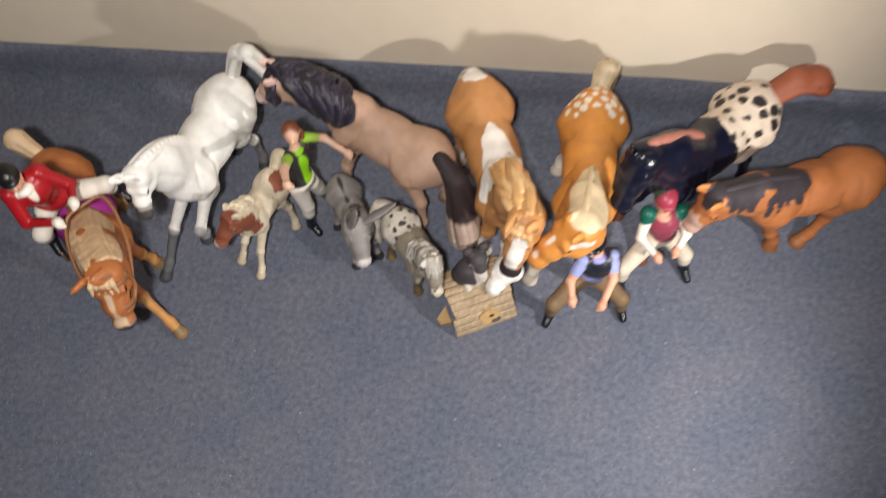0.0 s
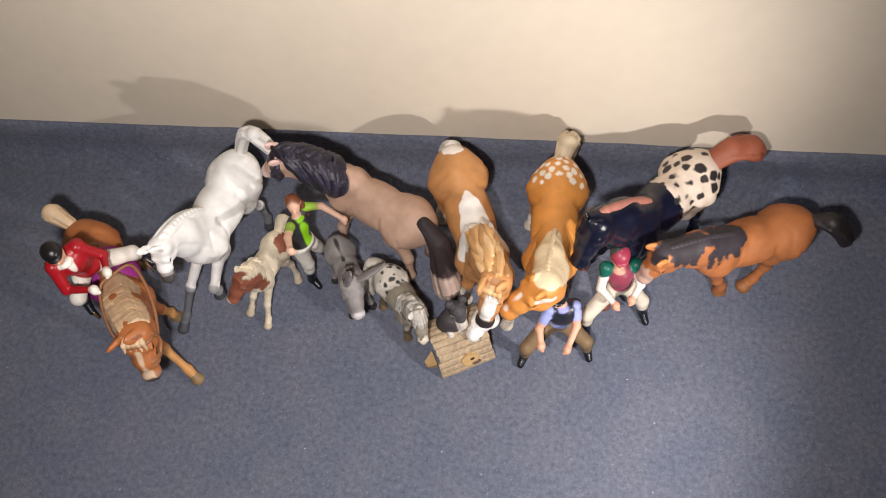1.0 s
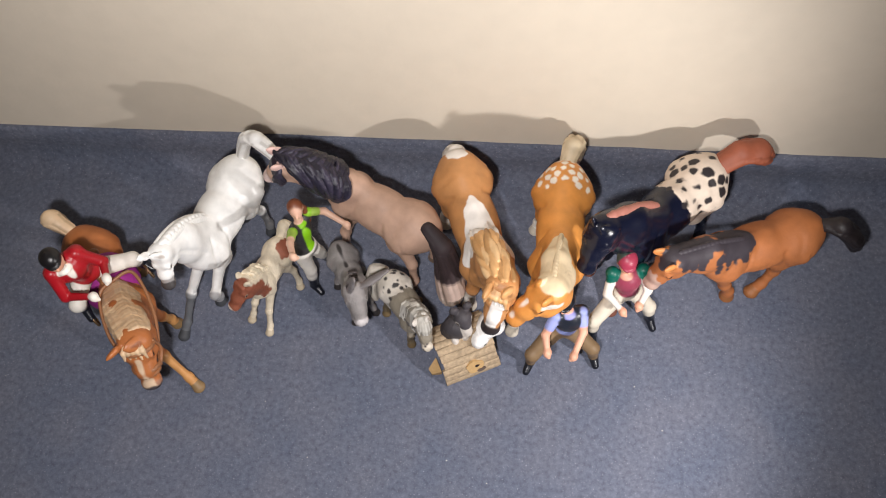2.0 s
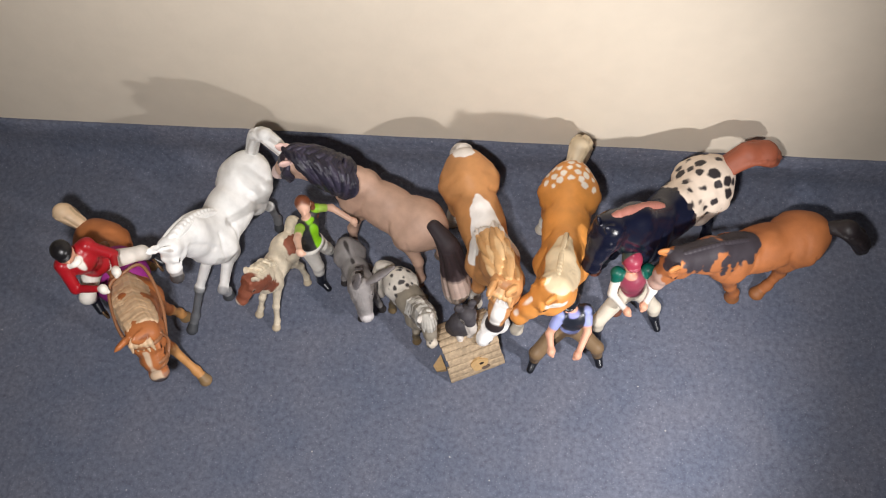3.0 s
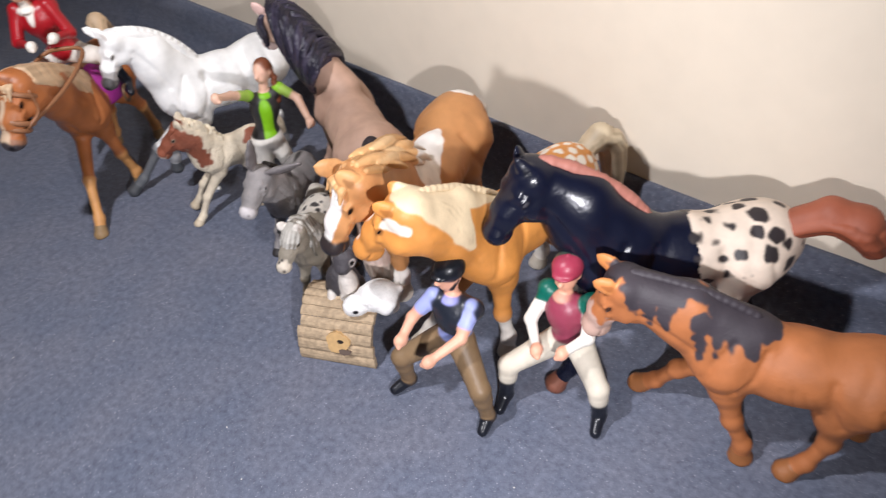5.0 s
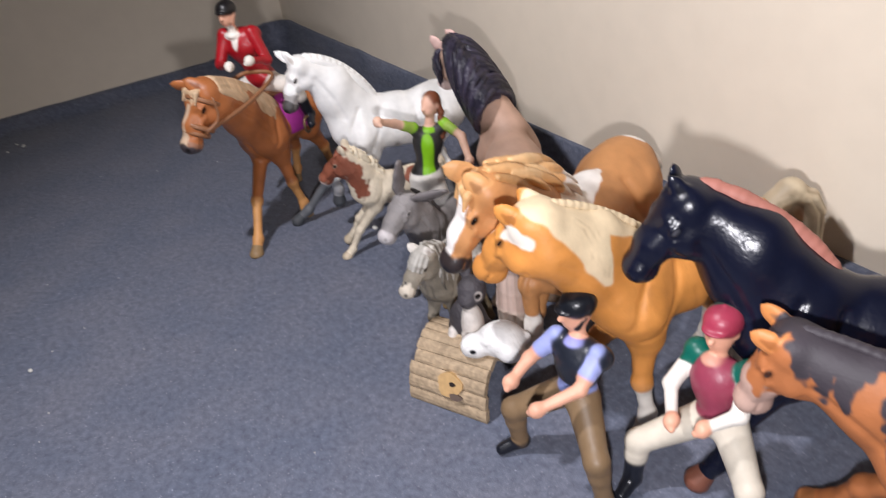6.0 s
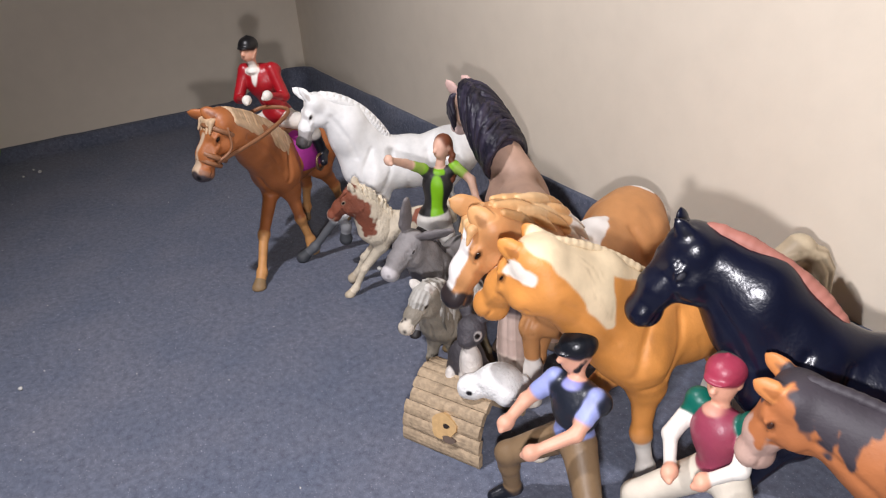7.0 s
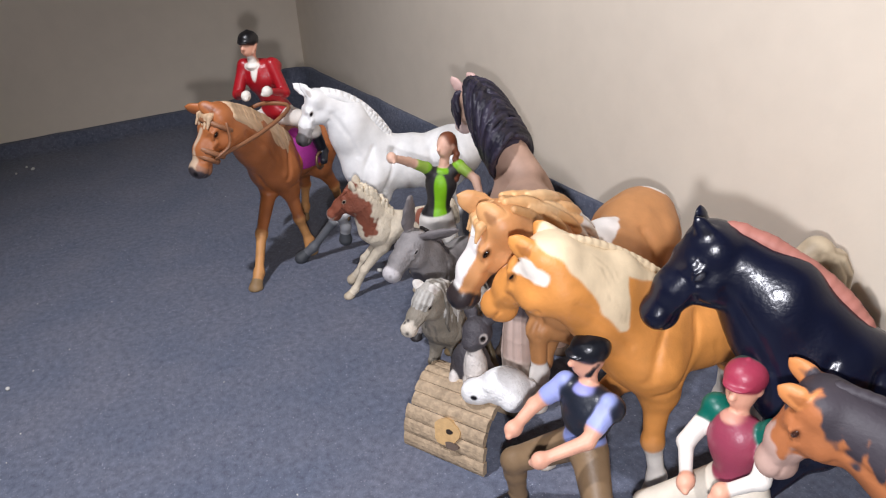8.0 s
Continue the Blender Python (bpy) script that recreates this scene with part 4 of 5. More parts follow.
def foal_marks(j):
    brown = rgb(138, 78, 56, 0.6)
    yield stripe([j["poll"] + j["hd"] * 8, j["nose"] - j["hd"] * 8], [11, 8], brown, 0.8, 4)
    yield stripe([j["poll"] - V(0, 0, 8) + j["sd"] * 4, j["chest"] + j["sd"] * 7 + j["f"] * 6 + V(0, 0, 4)], [6, 5], brown, 1.4, 4, 3)
    yield spot(j["nose"], 4.6, rgb(226, 206, 196), None, 0.8)
    yield spot(j["hip"] + j["sd"] * 8 + V(0, 0, 8) - j["f"] * 2, 8, brown, None, 2.0, 4)


horse("toy_foal", "cream toy foal with brown head and patches", "toy foal",
      dict(hip=(-141, 74, 40), chest=(-149, 49, 41), poll=(-150, 38, 68), nose=(-162, 23, 51), fl=(-148, 24, 0), fr=(-163, 33, 3), hl=(-130, 64, 0), hr=(-154, 74, 0)),
      0.55, dict(coat=rgb(222, 208, 184, 0.6), hoof=rgb(200, 184, 158), eye=EYE, mane=rgb(230, 216, 190), forelock=rgb(230, 216, 190), tail=[rgb(226, 212, 186)]),
      group="small toy animals", mane=[(1, 6, 20, 2.0, 0, 0.6), (-1, 5, 12, 2.0, 0, 0.6)], tail=([(-139, 84, 46), (-137, 92, 50), (-136, 96, 38)], [4, 5, 3]), touches=foal_marks, arch=3, res=0.5, neckw=1.25, headw=1.25, stout=1.1, legw=1.0)


def donkey_marks(j):
    yield spot(j["nose"], 6.5, rgb(206, 200, 200), None, 1.0)
    yield stripe([j["mid"] + V(0, 0, 12), j["hip"] + V(0, 0, 12) - j["f"] * 8], [1.6, 1.4], rgb(54, 50, 50), 0.3)
    for sg in (1, -1):
        yield spot(j["poll"] + j["hd"] * 8 + j["hs"] * sg * 5 + j["hu"] * 1, 1.6, rgb(230, 226, 226))


horse("toy_donkey", "grey toy donkey with long ears and pale muzzle", "toy donkey",
      dict(hip=(-92, 74, 37), chest=(-79, 50, 38), poll=(-75, 38, 67), nose=(-67.5, 16.5, 52), ear_r=(-70, 33, 91), ear_l=(-51, 47, 77), fl=(-68, 46, 0), fr=(-83, 37, 0), hl=(-80, 78, 0), hr=(-101, 66, 0)),
      0.56, dict(coat=rgb(142, 137, 136, 0.65), hoof=rgb(50, 46, 46), ear_in=rgb(66, 60, 60), lid=rgb(208, 204, 202), eye=EYE, mane=rgb(70, 64, 64), ear=rgb(128, 122, 122), muzzle=rgb(190, 184, 186), tail=[rgb(80, 74, 74), rgb(40, 36, 36)]),
      group="small toy animals", mane=(1, 3, 14, 0.6, 0, 0.6), tail=([(-99, 84, 40), (-103, 88, 28), (-103, 88, 14)], [2.2, 2, 2.8]), touches=donkey_marks, arch=2, ear=1.05, earw=1.7, eartip=0.09, earn=4.0, res=0.5, headw=1.32, neckw=1.3, lock=0, legw=1.0)


def dapple_marks(j):
    rng = random.Random(3)
    dark = rgb(64, 60, 60)
    pale = rgb(224, 216, 204)

    def blanket(p, col):
        d = (p - j["hip"]) @ j["f"] + wobble(p, 5, 2.0, 1)
        col[(d < 10) & (p[:, 2] > 24)] = pale
    yield blanket
    for i in range(26):
        b, a = rng.uniform(-1.6, 1.6), rng.uniform(-13, 10)
        yield spot(j["hip"] + j["f"] * a + j["sd"] * math.sin(b) * 10 + V(0, 0, math.cos(b) * 11.5), rng.uniform(0.9, 1.9), dark, None, 0.4, 2, i)
    yield spot(j["nose"], 6.5, rgb(220, 208, 190), None, 1.5, 3)
    for i in range(5):
        yield spot(j["nose"] - j["hd"] * rng.uniform(0, 6) + j["hs"] * rng.uniform(-4, 4) + j["hu"] * rng.uniform(1, 4), 0.9, dark)


horse("toy_pony", "small grey spotted toy pony with shaggy silver mane", "toy pony",
      dict(hip=(-50, 52, 37), chest=(-33, 29, 40), poll=(-25, 19, 64), nose=(-20, 1.5, 49), ear_l=(-22, 17, 69), ear_r=(-30, 12.5, 69), fl=(-20, 30, 0), fr=(-38, 22, 0), hl=(-36, 58, 0), hr=(-60, 46, 0)),
      0.58, dict(coat=rgb(146, 137, 122, 0.6), hoof=rgb(110, 92, 64), eye=EYE, mane=rgb(204, 200, 192), mane2=rgb(128, 122, 112), ear=rgb(210, 204, 196), leg=rgb(112, 98, 74), muzzle=rgb(214, 200, 180), tail=[rgb(214, 206, 194)]),
      group="small toy animals", mane=[(1, 17, 44, 2.0, 2, 0.5), (-1, 15, 30, 2.0, 2, 0.5)], tail=([(-58, 62, 44), (-66, 64, 40), (-70, 58, 22), (-68, 54, 8)], [4, 5, 5, 2.5]), touches=dapple_marks, arch=4, res=0.5, stout=1.1, headw=1.15, lock=2.0, legw=1.0)


# ---- tack of the palomino ----
def tube(bm, pts, radius, sides=8, flat=1.0, closed=False):
    """A tube along points (millimetres), flattened across when flat is under 1."""
    pts = [Vector(p) / 1000 for p in pts]
    n = len(pts)
    rings = []
    side = None
    for i, p in enumerate(pts):
        d = (pts[(i + 1) % n] - pts[i - 1]) if closed else (pts[min(n - 1, i + 1)] - pts[max(0, i - 1)])
        d.normalize()
        ref = side if side else (Vector((0, 0, 1)) if abs(d.z) < 0.9 else Vector((1, 0, 0)))
        u = (ref - d * ref.dot(d)).normalized()
        side = u
        v = d.cross(u)
        rings.append([bm.verts.new(p + (u * math.cos(a) + v * math.sin(a) * flat) * radius / 1000) for a in (2 * math.pi * j / sides for j in range(sides))])
    for a, b in zip(rings, rings[1:] + (rings[:1] if closed else [])):
        for j in range(sides):
            bm.faces.new((a[j], a[(j + 1) % sides], b[(j + 1) % sides], b[j]))
    if not closed:
        bm.faces.new(rings[0][::-1])
        bm.faces.new(rings[-1])
    bmesh.ops.recalc_face_normals(bm, faces=bm.faces)
    return bm


def smooth_line(pts, n=6):
    """Points along a soft curve through pts."""
    pts = [np.array(p, float) for p in pts]
    q = [2 * pts[0] - pts[1]] + pts + [2 * pts[-1] - pts[-2]]
    out = []
    for i in range(1, len(q) - 2):
        for k in range(n):
            t = k / n
            out.append(0.5 * (2 * q[i] + (q[i + 1] - q[i - 1]) * t + (2 * q[i - 1] - 5 * q[i] + 4 * q[i + 1] - q[i + 2]) * t * t + (3 * q[i] - q[i - 1] - 3 * q[i + 1] + q[i + 2]) * t ** 3))
    return out + [pts[-1]]


LEATHER = surface("brown_leather", lin(142, 96, 64), 0.45, 0.15, 500, 0.0003, 1500)
PURPLE = surface("purple_cloth", lin(150, 40, 128), 0.6, 0.1, 600, 0.0003, 1500)
BRASS = surface("dull_brass", lin(120, 96, 70), 0.4, 0.1, 600, 0.0002, 1500, 0.5, 0.6)


def holder(name, x, y, z):
    ob = new(name)
    ob.empty_display_size = 0.01
    ob.location = (x / 1000, y / 1000, z / 1000)
    return ob


def under(ob, parent):
    """Hangs a world-placed mesh under a thing without moving it."""
    ob.parent = parent
    ob.matrix_parent_inverse = Matrix.Translation(-parent.location)
    return ob


def tack():
    poll, nose = V(-195, -24, 119), V(-189.5, -45, 85.5)
    hip, chest = V(-270, 54, 66), V(-231, 13, 68)
    hd, L = unit(nose - poll), np.linalg.norm(nose - poll)
    hs = unit(np.cross(UP, hd))
    hu = np.cross(hd, hs)
    bridle = holder("bridle", *(poll + hd * 0.4 * L))

    def loop(at, r1, r2, off):
        c = poll + hd * at * L + hu * off * L
        return [c + hs * math.cos(a) * r1 * L + hu * math.sin(a) * r2 * L for a in (2 * math.pi * k / 20 for k in range(20))]
    for nm, at, r1, r2, off in (("noseband", 0.6, 0.2, 0.215, -0.045), ("chin_band", 0.7, 0.165, 0.18, -0.035), ("browband", 0.2, 0.235, 0.25, -0.03)):
        under(part(nm, tube(bmesh.new(), loop(at, r1 * 1.05, r2 * 1.05, off), 1.7, 6, 0.6, True), LEATHER), bridle)
    bits = []
    for sg in (1, -1):
        a = poll + hd * 0.12 * L + hs * sg * 0.24 * L
        b = poll + hd * 0.66 * L + hs * sg * 0.19 * L - hu * 0.06 * L
        m = poll + hd * 0.4 * L + hs * sg * 0.26 * L - hu * 0.16 * L
        under(part("cheek_piece", tube(bmesh.new(), smooth_line([a, m, b]), 1.5, 6, 0.55), LEATHER), bridle)
        bits.append(b)
    out = V(0.72, 0.69, 0)
    near, off = V(-211, 22, 109), V(-229, 4, 109)
    line = smooth_line([bits[0], bits[0] * 0.5 + near * 0.5 + out * 5.5, near, (near + off) / 2 + V(-2, 2, 2), off, bits[1] * 0.5 + off * 0.5 - out * 5.5, bits[1]], 8)
    under(part("rein_loop", tube(bmesh.new(), line, 1.5, 8, 0.75), LEATHER), bridle)
    tagged(bridle, "brown moulded bridle with stiff looped reins", "bridle")

    f = unit((chest - hip) * V(1, 1, 0))
    sd = np.cross(UP, f)
    mid = (hip + chest) / 2 + UP * -1.4 + f * 2
    axes = np.array((f, sd, UP))
    saddle = holder("saddle", mid[0], mid[1], 84)

    def shell(name, radii, cut, mat, extra=()):
        clay = Clay()
        clay.egg(mid, V(*radii), axes, rgb(0, 0, 0), 2)
        for a, b, ra, rb in extra:
            clay.cone(a, b, ra, rb, rgb(0, 0, 0), 3)
        verts, quads = clay.skin(0.7, cut)
        me = bpy.data.meshes.new(name)
        me.from_pydata((verts / 1000).tolist(), [], quads.tolist())
        me.polygons.foreach_set("use_smooth", np.ones(len(quads), bool))
        me.materials.append(mat)
        under(new(name, me), saddle)
    shell("saddle_pad", (22.5, 20.2, 21.3), 60, PURPLE)
    top = mid + UP * 19.5
    shell("seat", (13.5, 20.2, 21.6), 65, LEATHER, ((top + f * 12 + UP * 2, top + f * 4, 3.5, 3.5), (top - f * 12 + UP * 3.5 + sd * 5, top - f * 12 + UP * 3.5 - sd * 5, 3.2, 3.2)))
    for sg in (1, -1):
        foot = V(-223, 42, 66) if sg > 0 else V(-257, 6, 58)
        a = mid + sd * sg * 19.5 + UP * 10
        under(part("stirrup_leather", tube(bmesh.new(), smooth_line([a, (a + foot) / 2 + sd * sg * 1.5, foot + UP * 5]), 1.1, 6, 0.6), LEATHER), saddle)
        ring = [foot + f * math.cos(t) * 5 + UP * math.sin(t) * 5.5 for t in (2 * math.pi * k / 16 for k in range(16))]
        under(part("stirrup", tube(bmesh.new(), ring, 1.0, 6, 1.0, True), BRASS), saddle)
    tagged(saddle, "brown toy saddle on a purple pad, stirrups hanging", "saddle")


tack()


# ---- doll riders: one plain mesh each ----
def doll(name, label, J, C, face, res=0.55, group="doll riders", cap=True, braid=False, brim=1.0, size=1.0, gaze=None, bulk=1.0, headz=0.9):
    """A moulded doll. J: joints in millimetres; C: paints of each piece of clothing; face: where it looks."""
    J = {k: np.array(v, float) for k, v in J.items()}
    f = unit(np.array((*face, 0), float))
    sd = np.cross(UP, f)
    axes = np.array((f, sd, UP))
    clay = Clay()
    z = size
    pel, che, head = J["pelvis"], J["chest"], J["head"]
    spine = unit(che - pel)
    clay.egg(pel, V(7.5, 8.5, 7.5) * z, axes, C["trousers"], 3)
    clay.cone(pel + spine * 4, che, 7.2 * z, 7.6 * z, C.get("belly", C["vest"]), 2.5)
    clay.egg(che, V(7.6 * C.get("deep", 1), 10.0 * bulk, 10.8) * z, axes, C["vest"], 3)
    if bulk > 1:
        clay.cone(J["shl"] - spine * 2 - f, J["shr"] - spine * 2 - f, 5.2 * z, 5.2 * z, C["vest"], 3)
    if "skirt" in C:
        clay.egg(pel + spine * 3, V(9.2, 10.0, 8.0) * z, axes, C["skirt"], 2)
    clay.cone(che + spine * 8 * z, head - UP * 4 * z, 3.2 * z, 3.0 * z, C["skin"], 1.5)
    clay.egg(che + spine * 9 * z + f * 1.5, V(4.1, 4.6, 2.2) * z, axes, C.get("collar", C["shirt"]), 1.2)
    for k, sg in (("l", 1), ("r", -1)):
        sh, el, ha = J["sh" + k], J["el" + k], J["ha" + k]
        clay.cone(che + spine * 5 * z + sd * sg * 2, sh - (sh - che) * 0.25, 4.4 * z, 3.9 * z, C["vest"], 2)
        clay.ball(sh, C.get("pad", 3.6) * z, C["shirt"], 1.2)
        cut = C.get("sleeve_length", 1.0)
        clay.cone(sh, el, 3.2 * z, 2.8 * z, C["forearm"], 1.5)
        clay.cone(sh, sh + (el - sh) * cut, (3.4 + 1.6 * (bulk - 1)) * z, (3.2 + 2.4 * (bulk - 1)) * z, C["sleeve"], 0.8 if bulk == 1 else 2.0)
        clay.cone(el, el + (ha - el) * 0.8, 2.8 * z, 2.2 * z, C["forearm"], 1.2)
        clay.egg(ha, V(3.6, 3.0, 3.4) * z, axes, C["hand"], 1.2)
        clay.cone(ha + f * 1.5 * z - UP * 1.2, ha + f * 2.6 * z - sd * sg * 1.6 - UP * 1.5, 1.6 * z, 1.3 * z, C["hand"], 0.8)
        kn, an, toe = J["kn" + k], J["an" + k], J["to" + k]
        clay.cone(pel + sd * sg * 4.5 * z - UP * 2, kn, 7.0 * z, 5.0 * z, C["trousers"], 3)
        clay.cone(kn, kn + (an - kn) * 0.35, 5.0 * z, 4.6 * z, C["trousers"], 2)
        clay.cone(kn + (an - kn) * C["boot_top"], an, 4.4 * z, 3.4 * z, C["shin"], 1.2)
        clay.cone(an, toe, 3.5 * z, 2.7 * z, C["boot"], 1.5)
        clay.ball(an - f * 1.5 - UP * 0.6, 3.2 * z, C["boot"], 1.2)
    body = (f, sd)
    z = size * headz
    if gaze:
        f = unit(np.array((*gaze, 0), float))
        sd = np.cross(UP, f)
        axes = np.array((f, sd, UP))
    clay.egg(head, V(6.6, 5.6, 7.4) * z, axes, C["skin"], 2)
    clay.egg(head + f * 2 - UP * 4 * z, V(4.2, 3.8, 3.4) * z, axes, C["skin"], 2)
    clay.cone(head + f * 6.2 * z + UP * 0.5, head + f * 7.4 * z - UP * 1.6 * z, 0.9 * z, 1.3 * z, C["skin"], 1)
    for sg in (1, -1):
        clay.egg(head + sd * sg * 5.6 * z - f * 0.6, V(1.6, 0.9, 2.2) * z, axes, C["skin"], 0.8)
    if cap:
        clay.egg(head + UP * 3.6 * z - f * 0.7, V(7.9, 7.0, 6.4) * z, axes, C["cap"], 0.5)
        clay.egg(head + UP * 2.6 * z + f * 5.4 * z * brim, V(3.9, 4.8, 1.1) * z, axes, C["cap"], 1.2)
        clay.ball(head + UP * 9.6 * z - f * 0.7, 1.0 * z, C.get("button", C["cap"]), 0.8)
        if "strap" in C:
            for sg in (1, -1):
                clay.chain([head + sd * sg * 6.0 * z - f * 0.5, head + sd * sg * 4.6 * z + f * 2 - UP * 5 * z, head + f * 2.5 - UP * 7.6 * z], [0.8, 0.8, 0.8], C["strap"], 0.4)
    else:
        clay.egg(head + UP * 1.8 * z - f * 1.6, V(6.6, 6.5, 6.9) * z, axes, C["hair"], 0.6)
        clay.egg(head - UP * 1.5 * z - f * 3.5, V(4.2, 6.0, 7.0) * z, axes, C["hair"], 0.8)
    if braid:
        f, sd = body
        b = head + sd * 6.5 * z + f * 0.5 - UP * 3 * z
        for i in range(7):
            clay.egg(b + (-UP * 3.4 * i + f * (0.7 + 0.25 * i) + sd * (0.8 if i % 2 else -0.4)) * z, V(2.2, 2.2, 2.7) * z, axes, C["hair"], 0.9)
    marks = [q for q in C.get("marks", ())]
    base = V(pel[0], pel[1], 0)
    return figure(name, clay, base, res, label, "doll", group, marks, None if name == "mounted_doll" else 0.0)


SKIN = rgb(226, 168, 140, 0.5)
BLACK = rgb(26, 28, 36, 0.3)
WHITE = rgb(234, 228, 218, 0.5)

doll("rider_doll", "doll rider in black vest, lilac shirt and brown breeches",
     dict(pelvis=(75, 27, 42), chest=(75, 28, 58), head=(71, 31, 78), shl=(84, 30, 65), shr=(66, 25, 66), ell=(86, 19, 55), elr=(60, 15, 56), hal=(80, 3, 50), har=(62, 4, 51),
          knl=(96, 18, 25), knr=(53, 10, 26), anl=(99, 19, 6), anr=(53, 12, 6), tol=(101, 12, 3), tor=(50, 4, 3)),
     dict(deep=1.22, trousers=rgb(128, 104, 76, 0.5), vest=rgb(32, 36, 46, 0.35), belly=rgb(140, 152, 208), shirt=rgb(146, 160, 216, 0.5), sleeve=rgb(146, 160, 216, 0.5), collar=rgb(150, 152, 214), forearm=SKIN, hand=SKIN, skin=SKIN, sleeve_length=0.55,
          shin=rgb(128, 104, 76, 0.5), boot=BLACK, boot_top=0.3, cap=rgb(24, 26, 32, 0.3), strap=rgb(24, 26, 32, 0.4),
          marks=[stripe([(66, 20, 70), (73, 17, 60)], [0.1, 0.1], rgb(32, 36, 46))]),
     (-0.2, -0.98), bulk=1.1, headz=0.96)

def cap_back(p, col):
    """The green back half of the two-coloured cap."""
    h = V(112.5, 63, 77.5)
    blend(col, np.maximum(np.maximum(1.5 - (p - h) @ V(-0.5, 0.86, 0), h[2] + 1.2 - p[:, 2]), 0.0) - 0.3, rgb(10, 84, 72, 0.4))


doll("rider_doll", "doll rider in maroon vest and cap, white sleeves and breeches",
     dict(pelvis=(119, 58, 42), chest=(116, 59, 58), head=(112.5, 63, 77.5), shl=(126, 63, 66), shr=(105, 60, 65), ell=(131, 53, 55), elr=(103, 49, 53), hal=(125, 42, 51), har=(114, 38, 49),
          knl=(138, 54, 22), knr=(97, 39, 24), anl=(141, 52, 6), anr=(98, 35, 6), tol=(144, 44, 3), tor=(100, 27, 3)),
     dict(deep=1.15, trousers=rgb(218, 208, 190, 0.5), vest=rgb(140, 58, 78, 0.4), belly=rgb(140, 58, 78, 0.4), pad=5.0, shirt=rgb(10, 92, 78, 0.4), sleeve=WHITE, collar=rgb(206, 150, 130), forearm=WHITE, hand=SKIN, skin=SKIN,
          shin=BLACK, boot=BLACK, boot_top=0.32, cap=rgb(156, 54, 76, 0.4),
          marks=[cap_back, spot((104, 60, 66), 7.0, rgb(10, 92, 78, 0.4), None, 0.6), spot((127, 63, 66), 7.0, rgb(10, 92, 78, 0.4), None, 0.6)]),
     (0.2, -0.98), headz=1.0)

doll("mounted_doll", "doll rider in red jacket and black cap on the saddle",
     dict(pelvis=(-250, 27, 97), chest=(-246, 17, 123), head=(-243.5, 12, 145), shl=(-240, 24, 131.5), shr=(-251, 9, 131.5), ell=(-231, 27, 114), elr=(-248, 1, 114), hal=(-222, 13, 119), har=(-228, 1, 117),
          knl=(-222, 38, 95), knr=(-252, 4, 92), anl=(-229, 47, 70), anr=(-262, 12, 68), tol=(-221, 44, 66), tor=(-257, 5, 62)),
     dict(trousers=WHITE, skirt=rgb(164, 24, 34, 0.35), vest=rgb(164, 24, 34, 0.35), belly=rgb(164, 24, 34, 0.35), shirt=rgb(164, 24, 34, 0.35), sleeve=rgb(164, 24, 34, 0.35), collar=WHITE, forearm=rgb(164, 24, 34, 0.35), hand=WHITE, skin=SKIN,
          shin=BLACK, boot=BLACK, boot_top=0.34, cap=rgb(24, 22, 24, 0.35), strap=rgb(200, 150, 125),
          marks=[stripe([(-240, 11, 134), (-239, 10, 121)], [4.6, 1.2], WHITE), spot((-239, 10.5, 116), 0.9, rgb(190, 150, 60, 0.3))]),
     (0.62, -0.78), bulk=1.14)

def waist(p, col):
    blend(col, np.maximum(p[:, 2] - 57 - 0.08 * (p[:, 1] - 73), 40 - p[:, 2]), WHITE)


doll("groom_doll", "doll girl in green shirt and black vest, arm stretched out",
     dict(pelvis=(-118, 73, 52), chest=(-117, 77, 74), head=(-116, 81, 97), shl=(-111, 86, 85), shr=(-119, 69, 85), ell=(-101, 91, 78), elr=(-117, 57, 92), hal=(-85, 85, 70), har=(-111, 44, 99),
          knl=(-113, 82, 28), knr=(-117, 66, 29), anl=(-112, 88, 6), anr=(-118, 63, 6), tol=(-104, 88, 3), tor=(-112, 58, 3)),
     dict(trousers=WHITE, vest=rgb(48, 46, 46, 0.5), belly=rgb(48, 46, 46, 0.5), skirt=rgb(48, 46, 46, 0.5), shirt=rgb(128, 190, 10, 0.5), sleeve=rgb(128, 190, 10, 0.5), collar=rgb(128, 190, 10), forearm=rgb(226, 184, 160), hand=rgb(226, 184, 160), skin=rgb(224, 178, 154),
          sleeve_length=0.55, shin=BLACK, boot=BLACK, boot_top=0.35, hair=rgb(118, 66, 42, 0.5),
          marks=[stripe([(-109.5, 72.5, 85), (-109.5, 71.5, 54)], [3.9, 4.4], rgb(128, 190, 10, 0.5)), waist]),
     (0.85, -0.53), cap=False, braid=True, headz=0.92, size=0.92, gaze=(0.3, -0.95))


# ---- log hutch with its rabbits ----
LOG = surface("moulded_log", lin(174, 152, 124), 0.75, 0.35, 420, 0.0008, 900)
PANEL = surface("pale_panel", lin(196, 160, 110), 0.65, 0.15, 420, 0.0004, 900)
DARK = surface("hole_shade", lin(36, 26, 22), 0.8, 0.1, 420)


